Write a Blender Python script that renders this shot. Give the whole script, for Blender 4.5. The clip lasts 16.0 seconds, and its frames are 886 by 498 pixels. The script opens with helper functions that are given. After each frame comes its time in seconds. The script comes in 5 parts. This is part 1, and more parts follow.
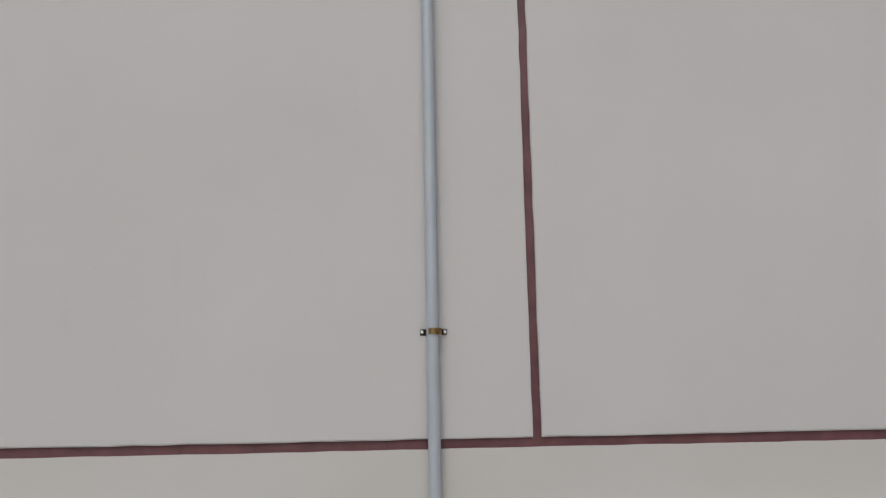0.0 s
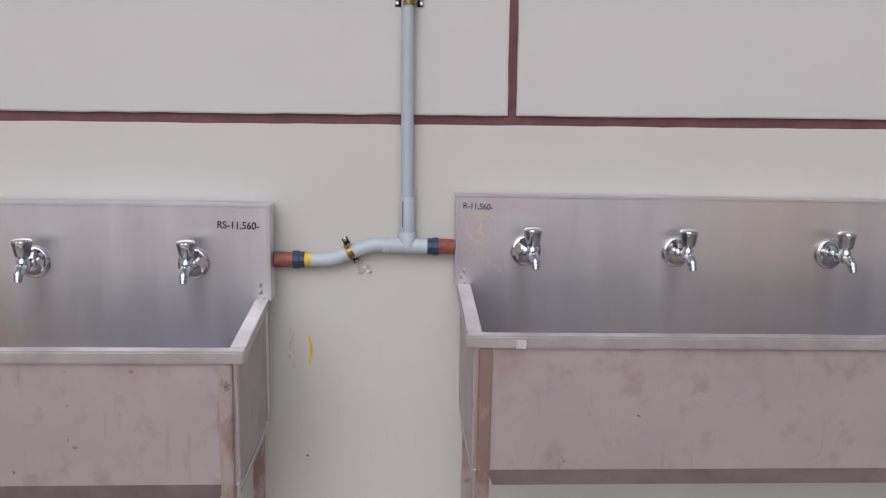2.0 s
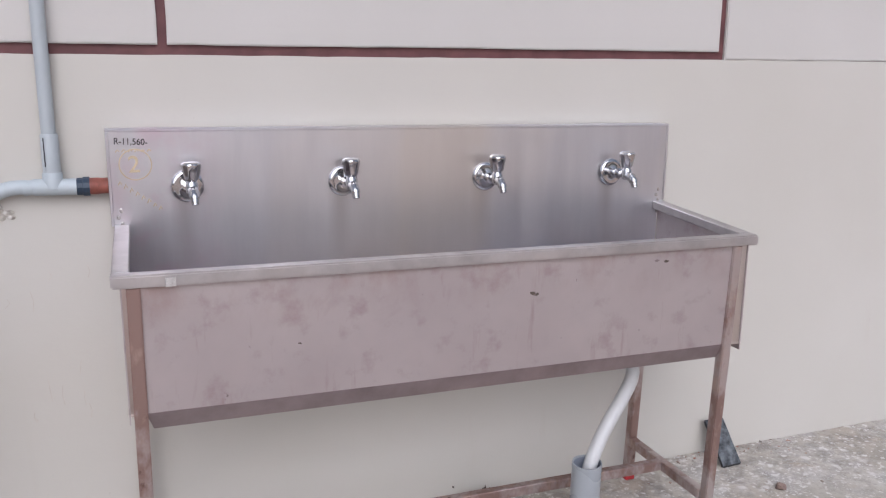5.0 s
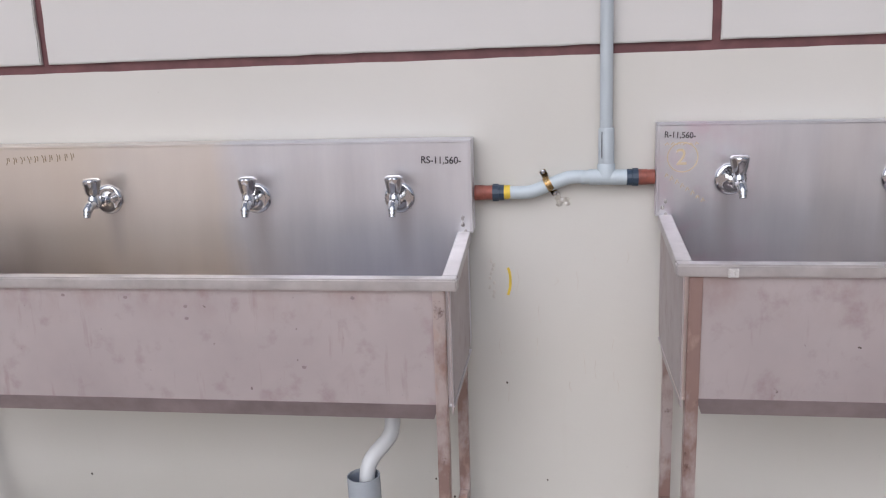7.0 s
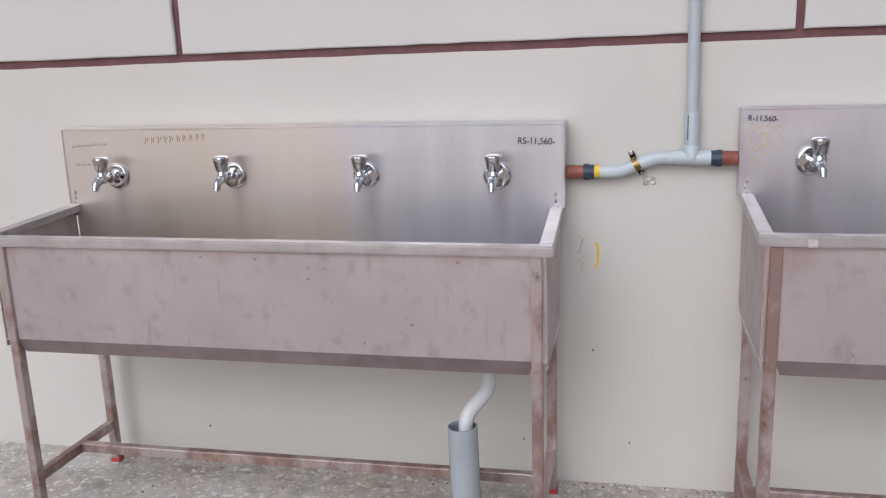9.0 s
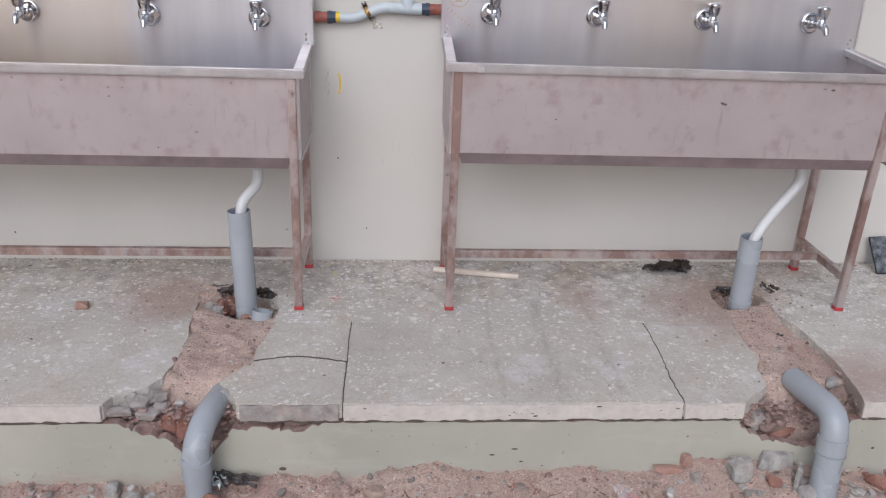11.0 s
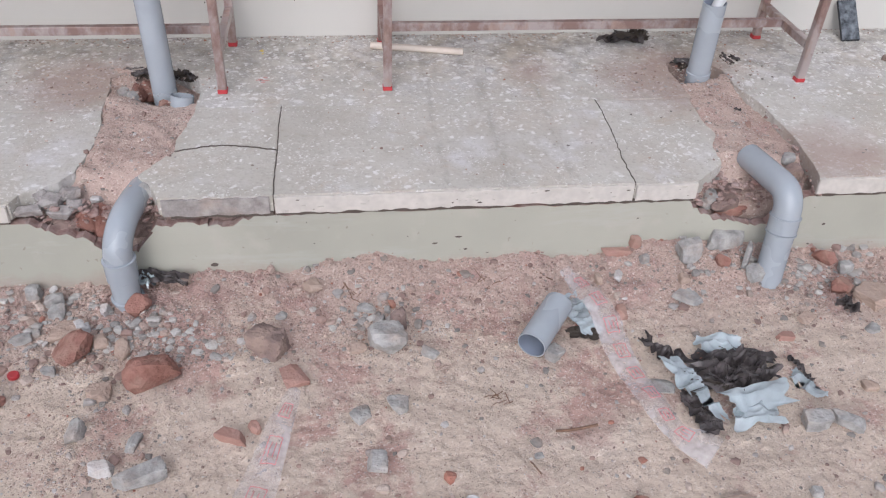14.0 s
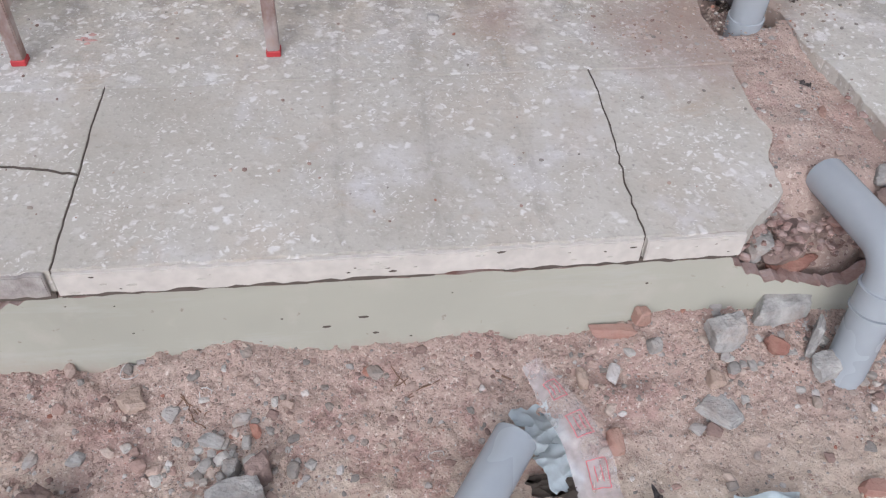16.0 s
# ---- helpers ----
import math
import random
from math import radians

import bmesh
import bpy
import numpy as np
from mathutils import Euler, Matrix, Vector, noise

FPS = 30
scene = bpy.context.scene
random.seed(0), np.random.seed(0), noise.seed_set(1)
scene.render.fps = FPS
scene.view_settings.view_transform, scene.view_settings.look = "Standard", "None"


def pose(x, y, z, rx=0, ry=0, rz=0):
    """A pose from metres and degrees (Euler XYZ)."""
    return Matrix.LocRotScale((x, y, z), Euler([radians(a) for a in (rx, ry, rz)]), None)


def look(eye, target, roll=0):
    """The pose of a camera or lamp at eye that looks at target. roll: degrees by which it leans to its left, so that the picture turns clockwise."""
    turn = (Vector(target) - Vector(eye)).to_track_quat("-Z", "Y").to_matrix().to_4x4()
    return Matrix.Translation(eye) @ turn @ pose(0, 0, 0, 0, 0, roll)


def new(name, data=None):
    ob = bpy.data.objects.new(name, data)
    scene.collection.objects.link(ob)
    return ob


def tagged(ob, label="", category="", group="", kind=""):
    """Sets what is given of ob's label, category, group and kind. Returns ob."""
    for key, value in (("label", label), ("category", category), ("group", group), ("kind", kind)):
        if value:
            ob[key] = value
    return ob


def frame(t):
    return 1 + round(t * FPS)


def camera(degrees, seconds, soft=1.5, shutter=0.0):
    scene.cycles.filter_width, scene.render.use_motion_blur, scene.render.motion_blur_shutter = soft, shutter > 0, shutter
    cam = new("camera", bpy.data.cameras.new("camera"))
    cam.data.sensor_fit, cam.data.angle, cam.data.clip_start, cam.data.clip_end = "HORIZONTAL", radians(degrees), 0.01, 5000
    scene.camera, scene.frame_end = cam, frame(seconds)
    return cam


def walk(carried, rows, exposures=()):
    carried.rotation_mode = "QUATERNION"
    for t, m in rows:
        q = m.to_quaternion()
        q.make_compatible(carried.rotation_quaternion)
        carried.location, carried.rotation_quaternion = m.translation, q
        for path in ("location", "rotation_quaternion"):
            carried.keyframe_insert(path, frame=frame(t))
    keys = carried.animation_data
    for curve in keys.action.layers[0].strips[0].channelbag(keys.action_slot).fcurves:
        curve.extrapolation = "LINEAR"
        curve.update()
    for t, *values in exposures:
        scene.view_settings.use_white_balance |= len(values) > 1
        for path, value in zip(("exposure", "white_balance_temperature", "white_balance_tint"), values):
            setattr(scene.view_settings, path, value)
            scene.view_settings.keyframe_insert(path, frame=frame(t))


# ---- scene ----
cam = camera(55.1, 16.0, soft=1.2)
PATH = [
    (0, (-0.132, -2.165, 1.406), (-0.022, -0.198, 1.752), -1.1),
    (0.5, (-0.036, -2.172, 1.389), (0.008, -0.176, 1.496), -0.7),
    (1, (-0.065, -2.161, 1.387), (0.02, -0.164, 1.298), -0.2),
    (1.5, (-0.062, -2.142, 1.35), (0.026, -0.152, 1.162), -0.0),
    (2, (-0.061, -2.13, 1.306), (0.041, -0.157, 0.994), 0.6),
    (2.5, (-0.064, -2.131, 1.276), (0.06, -0.178, 0.862), 0.8),
    (3, (-0.051, -2.137, 1.269), (0.097, -0.197, 0.806), 1.4),
    (3.5, (-0.008, -2.148, 1.263), (0.201, -0.211, 0.812), 1.1),
    (3.7, (0.004, -2.158, 1.266), (0.336, -0.238, 0.813), 1.4),
    (4.22, (0.078, -2.163, 1.273), (0.645, -0.265, 0.818), 1.1),
    (4.75, (0.125, -2.163, 1.279), (0.825, -0.29, 0.826), 0.6),
    (5.27, (0.122, -2.158, 1.284), (0.80, -0.285, 0.835), 0.15),
    (5.8, (0.052, -2.152, 1.287), (0.511, -0.257, 0.84), -0.1),
    (6, (0.008, -2.15, 1.29), (0.336, -0.228, 0.847), -0.1),
    (6.5, (-0.067, -2.159, 1.291), (-0.045, -0.207, 0.853), -0.9),
    (7, (-0.157, -2.168, 1.289), (-0.43, -0.236, 0.847), -2.1),
    (7.5, (-0.22, -2.201, 1.288), (-0.657, -0.298, 0.853), -3.1),
    (8, (-0.272, -2.238, 1.295), (-0.819, -0.364, 0.86), -3.0),
    (8.5, (-0.266, -2.268, 1.273), (-0.778, -0.383, 0.846), -2.2),
    (9, (-0.198, -2.379, 1.27), (-0.629, -0.476, 0.828), -2.2),
    (9.5, (-0.138, -2.572, 1.289), (-0.327, -0.638, 0.812), -0.6),
    (9.7, (-0.105, -2.687, 1.291), (-0.232, -0.752, 0.804), -0.2),
    (10.75, (-0.078, -3.10, 1.315), (0.009, -1.228, 0.638), 1.25),
    (11.8, (-0.126, -3.211, 1.324), (0.034, -1.441, 0.407), 2.7),
    (12, (-0.123, -3.209, 1.32), (0.046, -1.455, 0.374), 2.7),
    (12.5, (-0.087, -3.182, 1.306), (0.099, -1.478, 0.276), 2.1),
    (13, (-0.075, -3.155, 1.282), (0.148, -1.517, 0.157), 2.4),
    (13.5, (-0.071, -3.131, 1.267), (0.151, -1.536, 0.081), 2.3),
    (14, (-0.029, -2.985, 1.245), (0.186, -1.395, 0.05), 2.3),
    (14.5, (0.028, -2.799, 1.204), (0.236, -1.21, 0.007), 2.5),
    (15, (0.111, -2.497, 1.125), (0.306, -0.985, -0.17), 2.2),
    (15.5, (0.18, -2.286, 1.078), (0.363, -0.83, -0.281), 1.0),
    (16, (0.285, -2.058, 1.021), (0.463, -0.668, -0.406), 1.9),
]
walk(cam, [(t, look(eye, target, roll)) for t, eye, target, roll in PATH],
     exposures=[(0.0, -1.13, 5900, 10), (1.0, -1.04, 5900, 12), (2.0, -0.84, 5850, 15), (3.5, -0.60, 5800, 16), (6.5, -0.57, 5800, 15), (8.0, -0.57, 5830, 12), (9.5, -0.57, 5800, 14), (12.0, -0.44, 5800, 14), (13.0, -0.29, 5750, 14), (16.0, -0.23, 5700, 13)])

# ---------------- world and sun: a bright overcast day ----------------
world = bpy.data.worlds.new("world")
scene.world = world
world.use_nodes = True
wn, wl = world.node_tree.nodes, world.node_tree.links
sky = wn.new("ShaderNodeTexSky")
sky.sky_type = "NISHITA"
sky.sun_disc = False
sky.sun_elevation = radians(38)
sky.sun_rotation = radians(194)
sky.air_density, sky.dust_density, sky.ozone_density = 1.0, 6.0, 1.0
hs = wn.new("ShaderNodeHueSaturation")
hs.inputs["Saturation"].default_value = 0.5
wl.new(sky.outputs[0], hs.inputs["Color"])
wl.new(hs.outputs[0], wn["Background"].inputs[0])
wn["Background"].inputs[1].default_value = 0.15
sun_data = bpy.data.lights.new("sun", "SUN")
sun_data.energy, sun_data.angle, sun_data.color = 0.88, radians(75), (1.0, 0.985, 0.96)
sun = new("sun", sun_data)
sun.matrix_world = look((-1.0, -4.0, 3.2), (0, 0, 0))


# ---------------- materials ----------------
class Mat:
    """A small builder for procedural node materials in world metres."""

    def __init__(self, name, rough=0.6, metal=0.0, spec=0.5):
        self.m = bpy.data.materials.new(name)
        self.m.use_nodes = True
        self.n, self.l = self.m.node_tree.nodes, self.m.node_tree.links
        self.b = self.n["Principled BSDF"]
        self.b.inputs["Roughness"].default_value = rough
        self.b.inputs["Metallic"].default_value = metal
        self.b.inputs["Specular IOR Level"].default_value = spec
        self.geo = self.n.new("ShaderNodeNewGeometry")
        self.pos = self.geo.outputs["Position"]

    def coords(self, sx=1.0, sy=1.0, sz=1.0):
        mp = self.n.new("ShaderNodeMapping")
        mp.inputs["Scale"].default_value = (sx, sy, sz)
        self.l.new(self.pos, mp.inputs["Vector"])
        return mp.outputs[0]

    def noise(self, scale, detail=4, rough=0.55, at=None, distort=0.0):
        nd = self.n.new("ShaderNodeTexNoise")
        nd.inputs["Scale"].default_value = scale
        nd.inputs["Detail"].default_value = detail
        nd.inputs["Roughness"].default_value = rough
        nd.inputs["Distortion"].default_value = distort
        self.l.new(at or self.pos, nd.inputs["Vector"])
        return nd.outputs["Fac"]

    def voronoi(self, scale, at=None, feature="F1", rand=1.0):
        nd = self.n.new("ShaderNodeTexVoronoi")
        nd.feature = feature
        nd.inputs["Scale"].default_value = scale
        nd.inputs["Randomness"].default_value = rand
        self.l.new(at or self.pos, nd.inputs["Vector"])
        return nd.outputs["Distance"]

    def ramp(self, fac, lo, hi, a=0.0, b=1.0):
        nd = self.n.new("ShaderNodeMapRange")
        nd.inputs["From Min"].default_value, nd.inputs["From Max"].default_value = lo, hi
        nd.inputs["To Min"].default_value, nd.inputs["To Max"].default_value = a, b
        self.l.new(fac, nd.inputs["Value"])
        return nd.outputs[0]

    def math(self, op, a, b):
        nd = self.n.new("ShaderNodeMath")
        nd.operation = op
        for k, v in enumerate((a, b)):
            if isinstance(v, (int, float)):
                nd.inputs[k].default_value = v
            else:
                self.l.new(v, nd.inputs[k])
        return nd.outputs[0]

    def mix(self, fac, a, b):
        nd = self.n.new("ShaderNodeMix")
        nd.data_type = "RGBA"
        if isinstance(fac, (int, float)):
            nd.inputs[0].default_value = fac
        else:
            self.l.new(fac, nd.inputs[0])
        for k, v in ((6, a), (7, b)):
            if isinstance(v, tuple):
                nd.inputs[k].default_value = (*v, 1)
            else:
                self.l.new(v, nd.inputs[k])
        return nd.outputs[2]

    def colour(self, v):
        if isinstance(v, tuple):
            self.b.inputs["Base Color"].default_value = (*v, 1)
        else:
            self.l.new(v, self.b.inputs["Base Color"])
        return self

    def rough(self, v):
        self.l.new(v, self.b.inputs["Roughness"])
        return self

    def bump(self, height, strength=0.3, distance=0.003):
        nd = self.n.new("ShaderNodeBump")
        nd.inputs["Strength"].default_value = strength
        nd.inputs["Distance"].default_value = distance
        self.l.new(height, nd.inputs["Height"])
        self.l.new(nd.outputs[0], self.b.inputs["Normal"])
        return self


def plain(name, c, rough=0.5, metal=0.0, var=0.12, scale=30.0, bump=0.05):
    k = Mat(name, rough, metal)
    nz = k.noise(scale, 5)
    dark, light = tuple(x * (1 - var) for x in c), tuple(min(1, x * (1 + var)) for x in c)
    k.colour(k.mix(k.ramp(nz, 0.3, 0.7), dark, light))
    k.rough(k.ramp(k.noise(scale * 0.6, 3), 0.3, 0.7, max(0.02, rough - 0.08), rough + 0.1))
    if bump:
        k.bump(nz, bump, 0.002)
    return k.m


def wall_paint(name="cream_wall_paint", warm=0.0):
    k = Mat(name, 0.62)
    big, fine = k.noise(1.3, 3), k.noise(26, 5)
    # warm: yellowish light bounced off the ground, mixed into the paint colour
    c = k.mix(k.ramp(big, 0.3, 0.7), (0.555, 0.54 - 0.004 * warm, 0.512 - 0.04 * warm), (0.59, 0.575 - 0.004 * warm, 0.55 - 0.035 * warm))
    streak = k.noise(3.0, 4, 0.6, k.coords(6, 6, 0.7))
    c = k.mix(k.ramp(streak, 0.62, 0.82, 0, 0.25), c, (0.52, 0.49, 0.43))
    c = k.mix(k.ramp(k.noise(70, 2), 0.72, 0.78, 0, 0.35), c, (0.43, 0.41, 0.37))
    k.colour(c)
    trowel = k.noise(5.0, 5, 0.6, k.coords(1, 1, 2.2))
    k.bump(k.math("ADD", k.math("MULTIPLY", trowel, 2.0), k.math("MULTIPLY", fine, 0.3)), 0.16, 0.004)
    return k.m


def groove_paint():
    k = Mat("maroon_groove_paint", 0.55)
    nz = k.noise(14, 5)
    c = k.mix(k.ramp(nz, 0.35, 0.7), (0.10, 0.035, 0.038), (0.165, 0.065, 0.066))
    k.colour(c)
    k.bump(nz, 0.4, 0.004)
    return k.m


def brushed_steel():
    k = Mat("brushed_steel", 0.3, 1.0)
    streak = k.noise(2.0, 4, 0.6, k.coords(7, 1, 0.9))
    brush = k.noise(10, 3, 0.5, k.coords(3, 20, 60))
    blot = k.noise(4.5, 4)
    c = k.mix(k.ramp(streak, 0.3, 0.72), (0.695, 0.695, 0.735), (0.785, 0.78, 0.81))
    c = k.mix(k.ramp(blot, 0.55, 0.8, 0, 0.35), c, (0.62, 0.585, 0.59))
    sep = k.n.new("ShaderNodeSeparateXYZ")
    k.l.new(k.pos, sep.inputs[0])
    # warm reflection painted on one end of the trough, and drip marks below the taps
    gold_reflection = k.ramp(k.math("ADD", sep.outputs[0], k.math("MULTIPLY", k.noise(2.2, 3), 0.22)), -0.85, -0.93, 0, 0.5)
    c = k.mix(gold_reflection, c, (0.86, 0.755, 0.62))
    # violet bloom beside the crayon marks
    bloom = k.math("MULTIPLY", k.ramp(k.math("ABSOLUTE", k.math("SUBTRACT", sep.outputs[0], 0.15), 0), 0.22, 0.02), k.ramp(k.noise(9, 3), 0.4, 0.65, 0, 0.6))
    c = k.mix(bloom, c, (0.74, 0.56, 0.66))
    near = None
    for tx in (-1.715, -1.330, -0.924, -0.548, 0.244, 0.626, 1.021, 1.412):
        d = k.math("ABSOLUTE", k.math("SUBTRACT", sep.outputs[0], tx), 0)
        near = d if near is None else k.math("MINIMUM", near, d)
    drip = k.math("MULTIPLY", k.ramp(k.math("ADD", near, k.math("MULTIPLY", k.noise(9, 4, 0.6, k.coords(3, 1, 0.6)), 0.02)), 0.045, 0.014), k.math("MULTIPLY", k.ramp(sep.outputs[2], 0.74, 0.93), k.ramp(sep.outputs[2], 1.03, 0.96)))
    c = k.mix(k.math("MULTIPLY", drip, 0.55), c, (0.42, 0.385, 0.39))
    # broad warm bands: blurred reflections put into the steel's colour
    tint = k.noise(1.1, 2, 0.5, k.coords(1.6, 1, 0.25))
    c = k.mix(k.ramp(tint, 0.52, 0.68, 0, 0.5), c, (0.80, 0.71, 0.60))
    k.colour(c)
    k.rough(k.math("ADD", k.ramp(streak, 0.3, 0.7, 0.35, 0.43), k.ramp(brush, 0.3, 0.7, -0.03, 0.05)))
    tg = k.n.new("ShaderNodeTangent")
    tg.direction_type, tg.axis = "RADIAL", "Z"
    k.l.new(tg.outputs[0], k.b.inputs["Tangent"])
    k.b.inputs["Anisotropic"].default_value = 0.5
    k.bump(brush, 0.03, 0.001)
    return k.m


def film_steel():
    k = Mat("dull_pinkish_steel", 0.5, 0.55)
    big, mid = k.noise(3.0, 4), k.noise(13, 5, 0.6)
    c = k.mix(k.ramp(big, 0.3, 0.7), (0.42, 0.37, 0.37), (0.49, 0.44, 0.435))
    c = k.mix(k.ramp(mid, 0.56, 0.72, 0, 0.55), c, (0.33, 0.235, 0.235))
    run = k.noise(4, 4, 0.6, k.coords(9, 9, 1.2))
    c = k.mix(k.ramp(run, 0.62, 0.78, 0, 0.5), c, (0.30, 0.20, 0.19))
    sep = k.n.new("ShaderNodeSeparateXYZ")
    k.l.new(k.pos, sep.inputs[0])
    brown = k.math("MULTIPLY", k.ramp(k.noise(11, 5, 0.65, k.coords(1, 1, 0.6)), 0.46, 0.66), k.ramp(sep.outputs[2], 0.72, 0.84))
    c = k.mix(k.math("MULTIPLY", brown, 0.6), c, (0.34, 0.235, 0.21))
    swipe = k.noise(3.1, 4, 0.6, k.coords(2.2, 2.2, 1.2), 1.5)
    c = k.mix(k.ramp(swipe, 0.60, 0.70, 0, 0.3), c, (0.36, 0.29, 0.29))
    speck = k.noise(55, 2)
    c = k.mix(k.ramp(speck, 0.74, 0.78, 0, 0.7), c, (0.13, 0.09, 0.09))
    k.colour(c)
    k.rough(k.ramp(mid, 0.3, 0.7, 0.42, 0.6))
    k.bump(big, 0.06, 0.004)
    return k.m


def leg_steel():
    k = Mat("stained_steel_tube", 0.42, 0.7)
    a, b = k.noise(7, 5, 0.65, k.coords(1, 1, 0.6)), k.noise(22, 4, 0.6, k.coords(1, 1, 0.5))
    c = k.mix(k.ramp(a, 0.44, 0.56), (0.52, 0.455, 0.44), (0.32, 0.22, 0.195))
    c = k.mix(k.ramp(b, 0.54, 0.66, 0, 0.7), c, (0.50, 0.37, 0.31))
    c = k.mix(k.ramp(k.noise(16, 5, 0.7), 0.64, 0.72, 0, 0.8), c, (0.11, 0.06, 0.05))
    k.colour(c)
    k.rough(k.ramp(a, 0.3, 0.7, 0.3, 0.55))
    k.bump(b, 0.1, 0.001)
    return k.m


def slab_concrete(name, wet=0.0):
    k = Mat(name, 0.85)
    big, mid, fine = k.noise(1.9, 4), k.noise(9, 5), k.noise(80, 4)
    c = k.mix(k.ramp(big, 0.35, 0.65), (0.445, 0.418, 0.362), (0.56, 0.535, 0.478))
    c = k.mix(k.ramp(mid, 0.5, 0.75, 0, 0.45), c, (0.40, 0.345, 0.275))
    c = k.mix(k.ramp(k.noise(3.2, 5, 0.6), 0.56, 0.72, 0, 0.6), c, (0.66, 0.645, 0.64))
    c = k.mix(k.ramp(k.noise(2.3, 6, 0.65, k.coords(1, 0.8, 1)), 0.50, 0.64, 0, 0.5), c, (0.46, 0.385, 0.30))
    c = k.mix(k.ramp(k.noise(2.9, 5, 0.7, k.coords(1.3, 1, 1)), 0.56, 0.68, 0, 0.55), c, (0.66, 0.65, 0.665))
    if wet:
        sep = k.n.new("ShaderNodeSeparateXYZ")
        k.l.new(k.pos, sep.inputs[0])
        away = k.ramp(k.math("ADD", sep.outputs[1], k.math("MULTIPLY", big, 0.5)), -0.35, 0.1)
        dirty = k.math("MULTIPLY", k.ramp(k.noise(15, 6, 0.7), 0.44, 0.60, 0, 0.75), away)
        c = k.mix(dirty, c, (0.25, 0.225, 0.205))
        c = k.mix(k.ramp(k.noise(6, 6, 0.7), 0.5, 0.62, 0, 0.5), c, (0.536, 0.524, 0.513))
    c = k.mix(k.ramp(fine, 0.56, 0.68, 0, 0.35), c, (0.26, 0.235, 0.195))
    c = k.mix(k.ramp(k.noise(150, 3, 0.6), 0.60, 0.70, 0, 0.4), c, (0.627, 0.604, 0.570))
    c = k.mix(k.ramp(k.noise(22, 5, 0.7), 0.52, 0.66, 0, 0.45), c, (0.37, 0.335, 0.285))
    # lime splashes: irregular round spots at three sizes
    warp = k.n.new("ShaderNodeVectorMath")
    warp.operation = "MULTIPLY_ADD"
    nz = k.n.new("ShaderNodeTexNoise")
    nz.inputs["Scale"].default_value = 45
    k.l.new(k.pos, nz.inputs["Vector"])
    k.l.new(nz.outputs["Color"], warp.inputs[0])
    warp.inputs[1].default_value = (0.034, 0.034, 0.000)
    k.l.new(k.pos, warp.inputs[2])
    for scale, size, gate, amt in ((13, 0.20, 0.52 - 0.14 * wet, 0.7), (27, 0.27, 0.46 - 0.15 * wet, 0.75), (50, 0.28, 0.43 - 0.15 * wet, 0.8), (110, 0.3, 0.42, 0.7)):
        v = k.voronoi(scale, warp.outputs[0])
        spot = k.ramp(v, size, size * 0.55)
        patch = k.ramp(k.noise(2.7 + scale * 0.03, 3), gate, gate + 0.12)
        c = k.mix(k.math("MULTIPLY", k.math("MULTIPLY", spot, patch), amt), c, (0.75, 0.735, 0.71))
    # rough trowel ridges running from the wall to the edge, and brown tide marks
    sx = k.n.new("ShaderNodeSeparateXYZ")
    k.l.new(k.pos, sx.inputs[0])
    for cx, wid in ((0.415, 0.03), (0.60, 0.02), (0.24, 0.015)):
        d = k.math("ABSOLUTE", k.math("SUBTRACT", k.math("ADD", sx.outputs[0], k.math("MULTIPLY", k.noise(4, 3), 0.03)), cx + 0.015), 0)
        ridge = k.math("MULTIPLY", k.ramp(d, wid, wid * 0.3), k.ramp(k.noise(30, 5, 0.7, k.coords(1.4, 0.5, 1)), 0.42, 0.6, 0, 0.5))
        c = k.mix(ridge, c, (0.33, 0.30, 0.26))
    c = k.mix(k.ramp(k.noise(4.2, 5, 0.7, k.coords(1, 1.3, 1), 0.6), 0.60, 0.72, 0, 0.45), c, (0.43, 0.33, 0.235))
    # earth carried out of the two trenches
    for px, py, r in ((1.06, -0.42, 0.34), (1.20, -0.30, 0.26), (-0.86, -0.36, 0.32), (0.62, -0.32, 0.2), (1.42, -0.95, 0.3)):
        vm = k.n.new("ShaderNodeVectorMath")
        vm.operation = "DISTANCE"
        k.l.new(k.pos, vm.inputs[0])
        vm.inputs[1].default_value = (px, py, 0)
        reach = k.math("ADD", vm.outputs["Value"], k.math("MULTIPLY", k.noise(7, 5, 0.7), 0.35))
        c = k.mix(k.ramp(reach, r + 0.12, r - 0.06, 0, 0.6), c, (0.331, 0.228, 0.188))
    k.colour(c)
    k.bump(k.math("ADD", k.math("MULTIPLY", mid, 1.5), fine), 0.35 + 0.3 * wet, 0.004)
    return k.m


